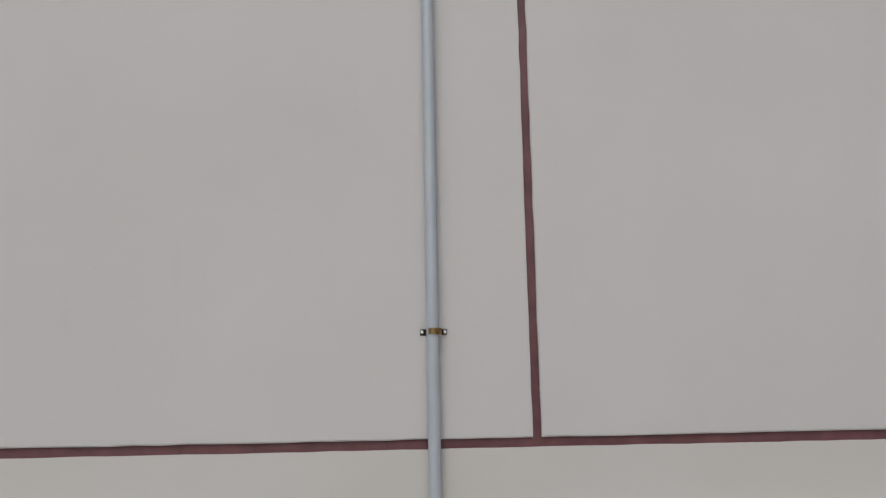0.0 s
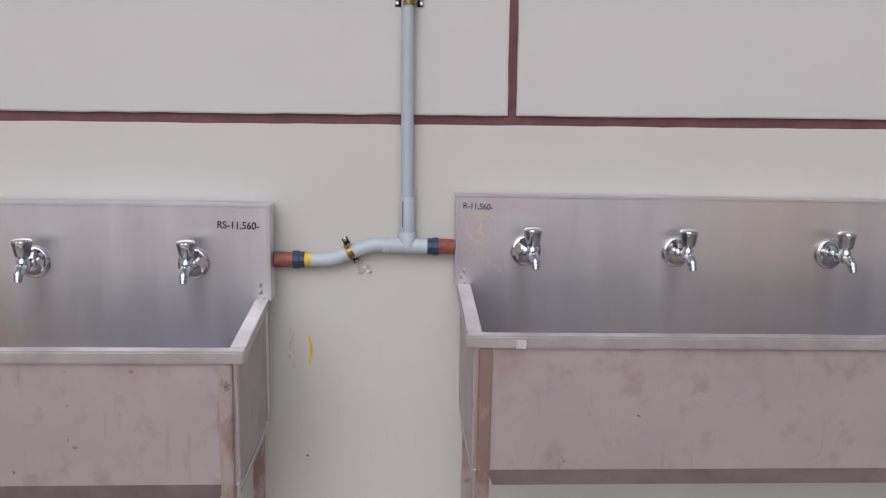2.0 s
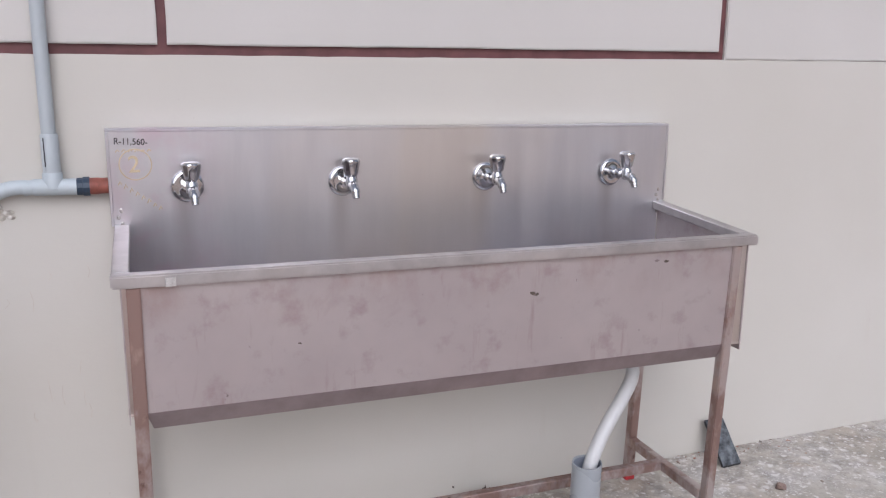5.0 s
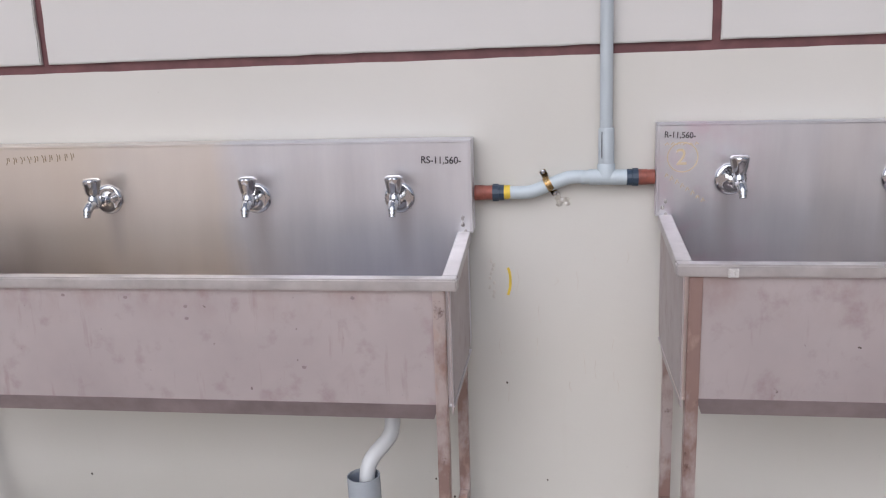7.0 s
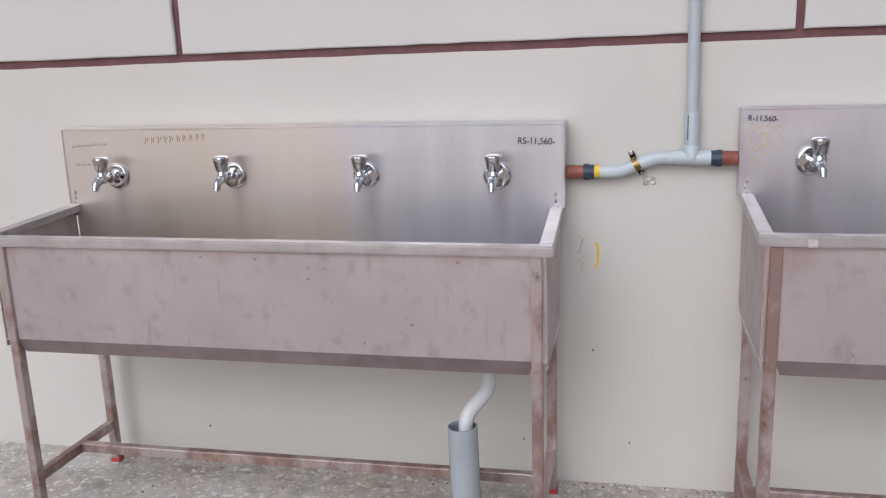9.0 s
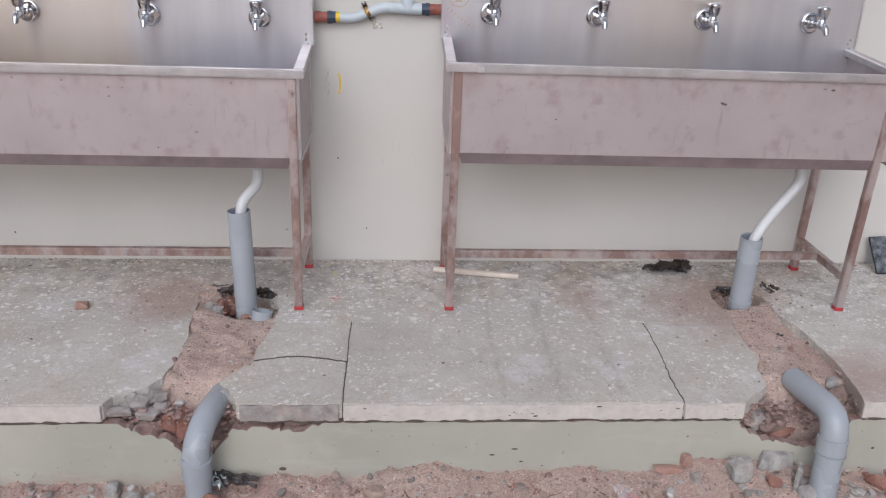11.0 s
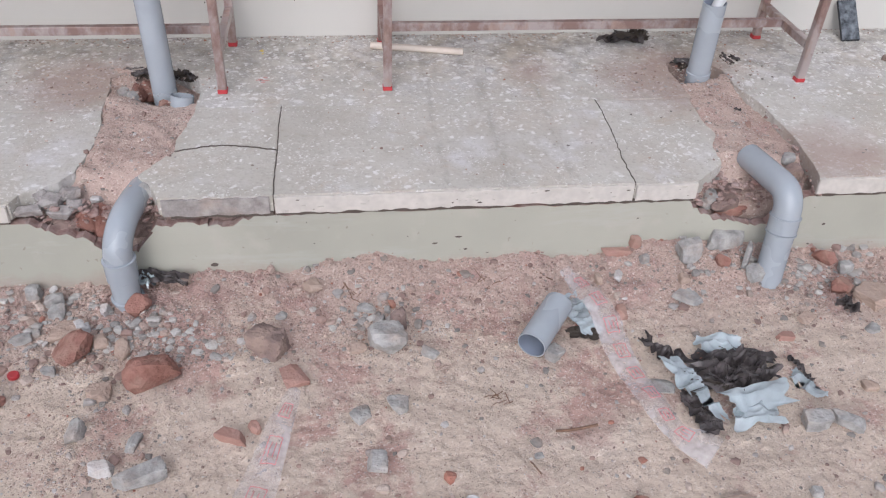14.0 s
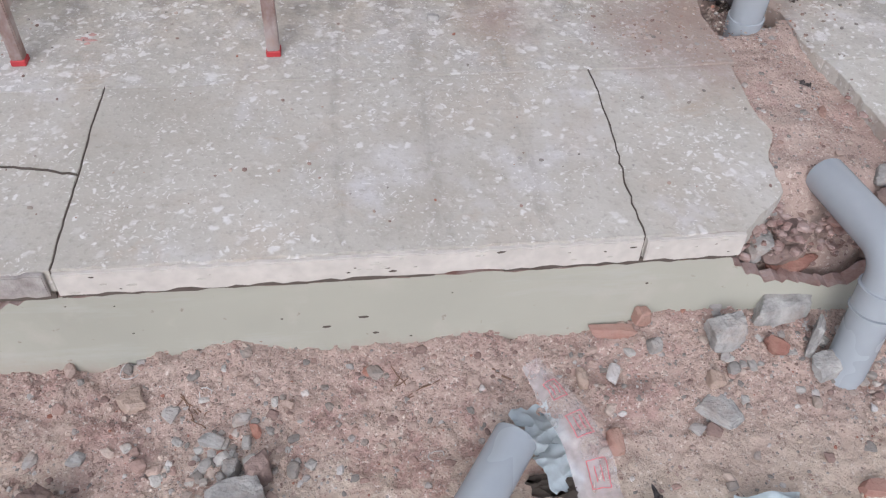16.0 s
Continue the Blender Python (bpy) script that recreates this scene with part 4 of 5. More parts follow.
scrawl(-1.865, 1.040, 0.018, 0.001, 7, 0.018, 0.003, M_OCHRE, left, left_inv, -0.0835)
scrawl(-1.858, 0.985, 0.018, 0.000, 4, 0.014, 0.0028, M_OCHRE, left, left_inv, -0.0835)
# paper tag and scuffs
bm = box((0.176, -0.4685, 0.838), (0.196, -0.4665, 0.856), 0.0005)
bm.transform(right_inv)
part("paper_tag", bm, M_LIME, right, "scrap of pale tape on the rim")
for x, z, w, h in ((0.985, 0.752, 0.030, 0.012), (0.44, 0.690, 0.010, 0.006), (1.33, 0.80, 0.035, 0.008)):
    for k in range(4):
        bm = rock_bm((w * 0.4, 0.0012, h * 0.6), int(x * 90) + k, 1)
        bm.transform(right_inv @ Matrix.Translation((x + rng.uniform(-w, w) * 0.5, -0.4525, z + rng.uniform(-h, h) * 0.5)))
        part("scuff", bm, M_GRIME_SHADE if k < 3 else M_BAND, right)
for x, z in ((-0.980, 0.770), (-0.980, 0.742), (-0.72, 0.63), (-0.60, 0.79), (-1.12, 0.79), (-1.27, 0.795)):
    bm = rock_bm((0.010, 0.0012, 0.008), int(x * 77) + 400, 1)
    bm.transform(left_inv @ Matrix.Translation((x, -0.4525, z)))
    part("scuff", bm, M_BAND, left)


# ---------------- water pipe on the wall ----------------
riser = thing("water_pipe", "pale blue-grey plastic water pipe with a tee, fixed on the wall", "pipe", "", (-0.041, -0.026, 0.98))
RI = Matrix.Translation((0.041, 0.026, -0.98))


def rpart(name, bm, mat, label="", smooth=True, parent=None):
    bm.transform(RI)
    return part(name, bm, mat, parent or riser, label, smooth)


PY = -0.026
rpart("riser", sweep([(-0.0425, PY, 1.095), (-0.0425, PY, 4.15)], 0.0157, 24), M_RISER)
rpart("socket", sweep([(-0.042, PY, 1.005), (-0.042, PY, 1.100), (-0.042, PY, 1.104)], [0.0195, 0.0195, 0.0175], 24), M_RISER)
rpart("seam", box((-0.0545, PY - 0.0185, 1.03), (-0.0525, PY - 0.0140, 1.095)), M_INK, "", False)
tee = sweep([(-0.105, PY, 0.980), (-0.085, PY, 0.982), (-0.083, PY, 0.982), (0.008, PY, 0.980)], [0.0175, 0.0175, 0.0195, 0.0195], 24)
sweep([(-0.042, PY, 0.980), (-0.042, PY, 1.012), (-0.042, PY, 1.016)], [0.022, 0.022, 0.020], 24, bm=tee)
rpart("tee", tee, M_PIPE)
rpart("bent_pipe", sweep(curve_points([(-0.095, PY, 0.983), (-0.135, PY, 0.981), (-0.185, PY, 0.963), (-0.235, PY, 0.946), (-0.300, PY, 0.946)], 8), 0.0170, 20), M_PIPE)
rpart("yellow_tape", sweep([(-0.297, PY, 0.946), (-0.281, PY, 0.947)], 0.0180, 20), M_YELLOW)
for xa, xb, z in ((0.006, 0.036, 0.980), (-0.326, -0.297, 0.946)):
    n = sweep([(xa, PY, z), (xa + 0.004, PY, z), ((xa + xb) / 2, PY, z), ((xa + xb) / 2 + 0.001, PY, z), (xb, PY, z)], [0.019, 0.0205, 0.0205, 0.0225, 0.0225] if xa > -0.1 else [0.0225, 0.0225, 0.0225, 0.0200, 0.0200], 12)
    rpart("union", n, M_NAVY, "navy plastic union", False)
for xa, xb, z in ((0.036, 0.076, 0.980), (-0.372, -0.326, 0.946)):
    rpart("nipple", sweep([(xa, PY, z), ((xa + xb) / 2, PY, z), ((xa + xb) / 2 + 0.002, PY, z), (xb, PY, z)], [0.0195, 0.0195, 0.0185, 0.0185], 18), M_COPPER, "red-brown threaded nipple")


def saddle(cx, cz, turn, r, half, name):
    s = thing("pipe_clip", "brass pipe saddle screwed to the wall", "clip", "pipe clips", (cx, 0, cz))
    bm = bmesh.new()
    prof = [(-half, -0.001), (-r - 0.003, -0.001)] + [(-(r + 0.002) * math.cos(a), PY - (r + 0.002) * math.sin(a)) for a in [math.pi * k / 12 for k in range(13)]] + [(r + 0.003, -0.001), (half, -0.001)]
    prof = [(-half, -0.0015), (-r - 0.004, -0.0015), (-r - 0.002, PY)] + prof[2:15] + [(r + 0.002, PY), (r + 0.004, -0.0015), (half, -0.0015)]
    a = [bm.verts.new((x, y, -0.008)) for x, y in prof]
    b = [bm.verts.new((x, y, 0.008)) for x, y in prof]
    for j in range(len(prof) - 1):
        bm.faces.new((a[j], a[j + 1], b[j + 1], b[j]))
    bmesh.ops.solidify(bm, geom=bm.faces[:], thickness=0.0015)
    bm.transform(Matrix.Rotation(radians(turn), 4, "Y"))
    part("strap", bm, M_BRASS, s)
    for sx in (-1, 1):
        m = Matrix.Rotation(radians(turn), 4, "Y") @ Matrix.Translation((sx * (half - 0.005), -0.003, 0))
        sc = lathe([(0, 0.0055), (0.002, 0.0055), (0.0035, 0.003)], (0, 0, 0), (0, -1, 0), 12)
        sc.transform(m)
        part("screw", sc, M_CHROME, s)


saddle(-0.039, 1.572, 0, 0.0165, 0.034, "clip")
saddle(-0.184, 0.966, 62, 0.0175, 0.036, "clip")


# ---------------- drains ----------------
def open_pipe(name, label, points, r, group="", wall=0.003, sides=36, category="pipe"):
    base = Vector(points[0])
    ob = thing(name, label, category, group, base)
    pts = [Vector(p) - base for p in points]
    part("shell", sweep(pts, r, sides, inner=r - wall), M_PVC, ob, "", True)
    # thin lining that carries the bore's shade in its colour
    part("bore", sweep([pts[0] * 0.99 + pts[-1] * 0.01, pts[-1] * 0.985 + pts[0] * 0.015], r - wall - 0.0006, sides, caps=False), M_PVC_SHADED, ob, "dark grey inside, its shade put into the colour", True)
    return ob


def collar(parent, a, b, r, base):
    d = (Vector(b) - Vector(a)).normalized()
    A, B = Vector(a) - Vector(base), Vector(b) - Vector(base)
    part("collar", sweep([A, A + d * 0.002, B - d * 0.002, B], [r - 0.003, r, r, r - 0.003], 36), M_PVC, parent, "", True)


sl = open_pipe("stand_pipe", "grey plastic stand pipe set upright in a broken hole", [(-0.602, -0.415, -0.09), (-0.612, -0.405, 0.348)], 0.0385, "stand pipes")
sr = open_pipe("stand_pipe", "grey plastic stand pipe leaning in a broken hole", [(1.190, -0.375, -0.08), (1.186, -0.395, 0.262)], 0.0385, "stand pipes")
collar(sr, (1.1905, -0.378, -0.02), (1.190, -0.380, 0.014), 0.042, (1.190, -0.375, -0.08))


def waste(label, ctrl, r):
    b = Vector(ctrl[0])
    ob = thing("waste_hose", label, "hose", "waste hoses", b)
    pts = [p - b for p in curve_points(ctrl, 10)]
    part("hose", sweep(pts, [r * 1.22 if k < 7 else r for k in range(len(pts))], 18), M_WHITE, ob, "", True)
    part("nut", sweep([(0, 0, -0.020), (0, 0, -0.014), (0, 0, -0.012), (0, 0, 0.046)], [r * 1.45, r * 1.45, r * 1.28, r * 1.28], 18), M_COPPER, ob, "brown threaded outlet", False)


waste("bent white hose from the trough outlet", [(-0.556, -0.31, 0.497), (-0.556, -0.312, 0.455), (-0.560, -0.335, 0.415), (-0.600, -0.385, 0.370), (-0.608, -0.40, 0.30)], 0.0185)
waste("long slanting white hose from the trough outlet", [(1.372, -0.29, 0.522), (1.372, -0.292, 0.480), (1.355, -0.315, 0.430), (1.250, -0.365, 0.325), (1.200, -0.390, 0.255), (1.190, -0.395, 0.20)], 0.0185)


def elbow(label, ctrl, k0, seed):
    b = Vector(ctrl[0])
    ob = thing("drain_elbow", label, "pipe", "drain elbows", b)
    if len(ctrl) == 3:
        # two straight lengths joined by a tight bend
        a, c, e = (Vector(p) for p in ctrl)
        p0, p1 = c + (a - c).normalized() * 0.062, c + (e - c).normalized() * 0.062
        pts = [a - b, a.lerp(p0, 0.5) - b] + [p0 * (1 - t) ** 2 + c * 2 * t * (1 - t) + p1 * t * t - b for t in (k / 12 for k in range(13))] + [p1.lerp(e, 0.5) - b, e - b]
    else:
        pts = [p - b for p in curve_points(ctrl, 10)]
    part("bend", sweep(pts, 0.0385 if len(ctrl) == 3 else 0.0370, 36), M_PVC, ob, "", True)
    d = (Vector(ctrl[1]) - b).normalized()
    for h0, h1 in k0:
        A, B = d * h0, d * h1
        part("collar", sweep([A, A + d * 0.002, B - d * 0.005, B - d * 0.004, B - d * 0.001, B], [0.0388, 0.0412, 0.0412, 0.0432, 0.0432, 0.0390], 36), M_PVC, ob, "", True)
    return ob


elbow("grey plastic elbow coming out of the broken plinth", [(-0.628, -1.160, -0.300), (-0.628, -1.160, -0.125), (-0.625, -1.148, -0.075), (-0.615, -1.100, -0.040), (-0.604, -1.03, -0.034), (-0.594, -0.91, -0.055)], ((0.122, 0.186), (0.050, 0.060)), 1)
elbow("grey plastic elbow lying across the broken slab edge", [(1.159, -1.196, -0.300), (1.178, -1.150, 0.008), (1.156, -0.915, -0.012)], ((0.190, 0.196), (0.196, 0.246)), 2)


# ---------------- loose things on the platform ----------------
b = (-0.540, -0.500, -0.018)
cup = thing("pipe_offcut", "short ring of grey plastic pipe lying in loose earth", "pipe", "pipe offcuts", b)
m = Matrix.Rotation(radians(-14), 4, "X") @ Matrix.Rotation(radians(8), 4, "Y")
bm = sweep([(0, 0, 0), (0, 0, 0.034)], 0.036, 32, inner=0.033)
bm.transform(m)
part("shell", bm, M_PVC, cup, "", True)

b = Vector((0.069, -0.122, 0.0125))
e = Vector((0.392, -0.190, 0.0125)) - b
conduit = thing("conduit_offcut", "cream plastic conduit offcut lying on the platform", "pipe", "", b)
part("tube", sweep([(0, 0, 0), e], 0.0125, 18, inner=0.0105), M_CREAM, conduit, "", True)

# a phone leaning on the wall
phone = thing("phone", "black phone leaning against the wall", "phone", "", (1.884, -0.128, 0.0))
pm = Matrix.Rotation(radians(-2), 4, "Y") @ Matrix.Rotation(radians(-41), 4, "X")
bm = box((-0.038, -0.0045, 0.004), (0.038, 0.0045, 0.164), 0.004, 3)
bm.transform(pm)
part("case", bm, M_CASE, phone)
bm = box((-0.0345, -0.0058, 0.0085), (0.0345, -0.0044, 0.1595), 0.0006)
bm.transform(pm)
part("screen", bm, M_SCREEN, phone, "dark glossy glass screen")


def crumple(w, h, seed, fold=0.5, height=0.02, nx=34, ny=26, freq=1.9, pleat=1.0):
    """A torn, crumpled plastic sheet with sharp folds and an uneven outline."""
    bm = bmesh.new()
    rows = []
    o = Vector((seed * 3.1, seed * 1.3, 0))
    for j in range(ny + 1):
        row = []
        for i in range(nx + 1):
            u, v = i / nx - 0.5, j / ny - 0.5
            edge = 1 + 0.28 * noise.noise(Vector((math.atan2(v, u) * 1.6, seed, 0)) * 1.3)
            x, y = u * w * edge, v * h * edge
            p = Vector((x / max(w, h) * freq, y / max(w, h) * freq * pleat, 0)) + o
            z = height * (0.75 - abs(noise.noise(p)) * 1.7) + height * 0.35 * (0.4 - abs(noise.noise(p * 2.2 + o)))
            x += fold * w * 0.22 * noise.noise(p * 0.9 + Vector((9, 0, 0)))
            y += fold * h * 0.22 * noise.noise(p * 0.9 + Vector((0, 9, 0)))
            row.append(bm.verts.new((x, y, max(0.001, z))))
        rows.append(row)
    for a, c in zip(rows, rows[1:]):
        for i in range(nx):
            bm.faces.new((a[i], a[i + 1], c[i + 1], c[i]))
    bmesh.ops.solidify(bm, geom=bm.faces[:], thickness=0.0008)
    return bm


def scrap(name, label, x, y, z, sheets, category="plastic scrap"):
    ob = thing(name, label, category, "plastic scraps", (x, y, z))
    for dx, dy, dz, w, h, turn, mat, seed, hh in sheets:
        bm = crumple(w, h, seed, 0.6, hh, freq=1.5 if mat is M_BLUEBAG else 2.0, pleat=1.6 if mat is M_BLUEBAG else 2.6)
        bm.transform(Matrix.Translation((dx, dy, dz)) @ Matrix.Rotation(radians(turn), 4, "Z"))
        part("sheet", bm, mat, ob, "pale blue side" if mat is M_BLUEBAG else "black side", mat is M_BLUEBAG)
    return ob


def gz(x, y):
    return ground_height(x, y)


scrap("torn_bag", "crumpled black plastic bag on the platform", 1.005, -0.095, 0.0, [(0, 0, 0, 0.17, 0.06, 10, M_BLACKBAG, 3, 0.03), (0.02, 0.0, 0.012, 0.12, 0.03, -20, M_GRIME_SHADE, 4, 0.03), (0.05, 0.01, 0.012, 0.03, 0.07, 30, M_GRIME_SHADE, 5, 0.045), (-0.04, 0.0, 0.012, 0.09, 0.02, 40, M_BLACKBAG, 6, 0.03), (0.06, -0.01, 0.01, 0.02, 0.09, -15, M_BLACKBAG, 7, 0.04)])
heap = [(0.0, 0.035, 0.004, 0.20, 0.13, -10, M_BLACKBAG, 11, 0.045), (0.05, 0.03, 0.012, 0.14, 0.11, 35, M_BLACKBAG, 12, 0.045),
        (-0.128, 0.135, 0.006, 0.042, 0.105, 38, M_BLACKBAG, 13, 0.03), (-0.108, 0.030, 0.020, 0.06, 0.13, 14, M_BLUEBAG, 14, 0.035),
        (-0.095, -0.075, 0.003, 0.055, 0.13, 10, M_BLACKBAG, 15, 0.025), (-0.078, -0.045, 0.024, 0.034, 0.15, 14, M_BLUEBAG, 19, 0.02),
        (0.045, -0.060, 0.022, 0.17, 0.06, 10, M_BLUEBAG, 16, 0.035), (0.030, -0.105, 0.010, 0.12, 0.06, 4, M_BLUEBAG, 17, 0.03),
        (0.030, 0.140, 0.016, 0.115, 0.06, -4, M_BLUEBAG, 18, 0.03), (0.090, 0.100, 0.004, 0.15, 0.045, -20, M_BLACKBAG, 20, 0.03), (0.02, 0.108, 0.004, 0.12, 0.05, -8, M_BLACKBAG, 40, 0.02)]
strips = random.Random(31)
for k in range(7):
    heap.append((strips.uniform(-0.08, 0.11), strips.uniform(-0.03, 0.09), 0.018 + strips.uniform(0, 0.014), strips.uniform(0.05, 0.11), strips.uniform(0.008, 0.016), strips.uniform(0, 180), M_BLACKBAG if k % 4 else M_GRIME_SHADE, 100 + k, 0.012))
scrap("torn_bag", "torn pale blue and black plastic bag on the earth", 0.88, -1.60, gz(0.88, -1.60), heap)
scrap("torn_bag", "small folded pale blue and black scrap of plastic", 1.085, -1.60, gz(1.085, -1.60), [(0, 0, 0.002, 0.045, 0.10, 25, M_BLUEBAG, 21, 0.02), (0.006, 0.045, 0.008, 0.02, 0.09, 14, M_BLACKBAG, 22, 0.02)])
scrap("torn_bag", "pale blue torn plastic beside a pipe offcut", 0.575, -1.285, gz(0.575, -1.285), [(-0.008, 0.02, 0.006, 0.07, 0.09, 20, M_BLUEBAG, 23, 0.022), (0.008, -0.060, 0.004, 0.055, 0.085, 22, M_BLUEBAG, 24, 0.022), (0.0, -0.095, 0.002, 0.09, 0.04, -10, M_GRIME_SHADE, 25, 0.02)])
scrap("torn_bag", "black torn plastic caught beside a drain elbow", -0.535, -1.125, gz(-0.535, -1.125), [(0, 0, 0.012, 0.13, 0.045, -18, M_BLACKBAG, 26, 0.035), (-0.045, -0.01, 0.02, 0.05, 0.04, -30, M_BLUEBAG, 27, 0.03)])
scrap("torn_bag", "dark scrap of plastic among stones", 1.335, -1.335, gz(1.335, -1.335), [(0, 0, 0.0, 0.045, 0.06, 10, M_BLACKBAG, 28, 0.03)])
scrap("torn_bag", "small dark scrap in the trench earth", 1.208, -0.63, -0.03, [(0, 0, 0.0, 0.07, 0.05, 10, M_BLACKBAG, 29, 0.03)])


HOLES = ((-0.544, -0.318, -0.03), (1.171, -0.279, -0.03), (1.354, -0.267, -0.03))


def torn_edge(name, label, x, y, z, reach, turn, seed):
    """Dark rags of plastic tucked round the foot of a stand pipe."""
    rng = random.Random(seed)
    return scrap(name, label, x, y, z, [(rng.gauss(0, reach * 0.35), rng.gauss(0, reach * 0.22), 0.004 + 0.004 * k, reach * rng.uniform(0.5, 0.9), reach * rng.uniform(0.15, 0.3), turn + rng.uniform(-35, 35), M_BLACKBAG if k % 3 else M_GRIME_SHADE, seed + k, 0.022) for k in range(6)])


torn_edge("torn_bag", "dark rags of plastic round a stand pipe's foot", HOLES[0][0], HOLES[0][1], HOLES[0][2], 0.10, -30, 60)
torn_edge("torn_bag", "dark plastic liner hanging over the hole's rim", -0.672, -0.292, -0.022, 0.13, 15, 90)
torn_edge("torn_bag", "dark rags of plastic in the hole beside a stand pipe", HOLES[1][0], HOLES[1][1], HOLES[1][2], 0.13, 20, 70)
torn_edge("torn_bag", "dark rags of plastic at the hole's edge", HOLES[2][0], HOLES[2][1], HOLES[2][2], 0.09, -60, 80)


# ---------------- long clear plastic strips ----------------
def film_strip(label, ctrl, widths, seed, flare=0.0):
    ob = thing("plastic_strip", label, "plastic strip", "clear plastic strips", (ctrl[0][0], ctrl[0][1], gz(*ctrl[0])))
    base = ob.location.copy()
    line2 = curve_points([(x, y, 0) for x, y in ctrl], 22)
    n, across = len(line2), 14
    bm, rows = bmesh.new(), []

    def level(x, y):
        """The film spans small hollows."""
        return max(gz(x, y), sum(gz(x + i, y + j) for i in (-0.02, 0, 0.02) for j in (-0.02, 0, 0.02)) / 9)

    for k, p in enumerate(line2):
        d = (line2[min(k + 1, n - 1)] - line2[max(k - 1, 0)]).normalized()
        s = Vector((d.y, -d.x, 0))
        t = k / (n - 1)
        w = float(np.interp(t, [q / (len(widths) - 1) for q in range(len(widths))], widths))
        row = []
        for i in range(across + 1):
            u = i / across - 0.5
            q = p + s * u * w * (1 + 0.05 * noise.noise(Vector((k * 0.07, seed, 0))))
            z = 0.010 + 0.010 * (0.25 - u * u) * 4 + 0.007 * noise.noise(Vector((q.x * 15, q.y * 15, seed))) + 0.002 * noise.noise(Vector((q.x * 60, q.y * 60, seed))) + (0.022 * math.exp(-((q.y + 1.30) / 0.07) ** 2) if q.x > 0 else 0.0)
            row.append(bm.verts.new((q.x - base.x, q.y - base.y, level(q.x, q.y) - base.z + max(0.004, z) + 0.005)))
        rows.append(row)
    for a, c in zip(rows, rows[1:]):
        for i in range(across):
            bm.faces.new((a[i], a[i + 1], c[i + 1], c[i]))
    me_rows = [[v.co.copy() for v in r] for r in rows]
    part("film", bm, M_CLEAR, ob, "", True)
    # faded print: outlined boxes with bars, none of it legible
    k = 12
    while k < n - 10:
        for (k0, k1, i0, i1) in ((0, 9, 3, 3), (0, 9, 9, 9), (0, 0, 3, 9), (9, 9, 3, 9), (2, 7, 5, 5), (2, 7, 7, 7)):
            pts = [me_rows[k + k0 + (k1 - k0) * j // 4][i0 + (i1 - i0) * j // 4] + Vector((0, 0, 0.0012)) for j in range(5)]
            pb = sweep(pts, 0.0008, 5)
            part("print_bar", pb, M_PINK, ob)
        k += 17
    return ob


film_strip("long clear plastic strip with faded pink print", [(0.572, -1.145), (0.607, -1.23), (0.638, -1.337), (0.646, -1.45), (0.662, -1.555), (0.681, -1.655), (0.706, -1.735), (0.775, -1.80)], (0.04, 0.065, 0.078, 0.072, 0.068, 0.066, 0.064, 0.11), 2)
film_strip("clear plastic strip with pink print, widening", [(-0.175, -1.535), (-0.205, -1.63), (-0.245, -1.80), (-0.29, -1.96), (-0.33, -2.12)], (0.03, 0.06, 0.085, 0.095, 0.11), 5)


# ---------------- pipe offcuts on the earth ----------------
z0 = gz(0.44, -1.40)
open_pipe("pipe_offcut", "grey plastic pipe offcut lying on the earth", [(0.415, -1.445, z0 + 0.038), (0.515, -1.305, z0 + 0.052)], 0.0385, "pipe offcuts")
z0 = gz(-0.935, -1.55)
open_pipe("pipe_offcut", "short grey pipe offcut standing upright on the earth", [(-0.935, -1.545, z0 - 0.005), (-0.935, -1.547, z0 + 0.075)], 0.0385, "pipe offcuts")
ob = part("jar_lid", lathe([(0, 0.018), (0.008, 0.018), (0.010, 0.016), (0.007, 0.012)], (0, 0, 0), (0.1, 0.05, 1), 24), M_LIME, None, smooth=True)
ob.location = (0.205, -1.885, gz(0.205, -1.885) + 0.002)
tagged(ob, "small pale round plastic cap on the earth", "cap")
ob = part("bottle_cap", lathe([(0, 0.014), (0.008, 0.014), (0.010, 0.012)], (0, 0, 0), (0.1, 0.05, 1), 20), M_RED, None, smooth=True)
ob.location = (-0.862, -1.405, gz(-0.862, -1.405))
tagged(ob, "small red plastic cap on the earth", "cap")
ROOTS = random.Random(44)
rootlets = [(cx + ROOTS.gauss(0, 0.022), cy + ROOTS.gauss(0, 0.016), ROOTS.uniform(0.02, 0.05), ROOTS.uniform(0, 180), 0.0012) for cx, cy in ((0.33, -1.185), (-0.02, -1.19), (0.30, -1.60)) for _ in range(7)]
for x, y, l, a, r in (*rootlets, (0.43, -1.69, 0.10, 2, 0.0035), (0.49, -1.14, 0.05, -30, 0.002), (-0.42, -1.88, 0.05, 40, 0.002), (0.35, -1.78, 0.04, -60, 0.0018)):
    d = Vector((math.cos(radians(a)), math.sin(radians(a)), 0)) * l
    pts = [Vector((x, y, 0)) + d * t for t in (0, 0.3, 0.6, 1)]
    pts = [Vector((p.x, p.y + 0.002 * math.sin(k * 2.0), gz(p.x, p.y) + r + 0.001)) for k, p in enumerate(pts)]
    o = pts[0].copy()
    ob = part("twig", sweep([p - o for p in pts], r, 7), M_TWIG)
    ob.location = o
    tagged(ob, "dry brown twig lying on the earth", "twig", "twigs")


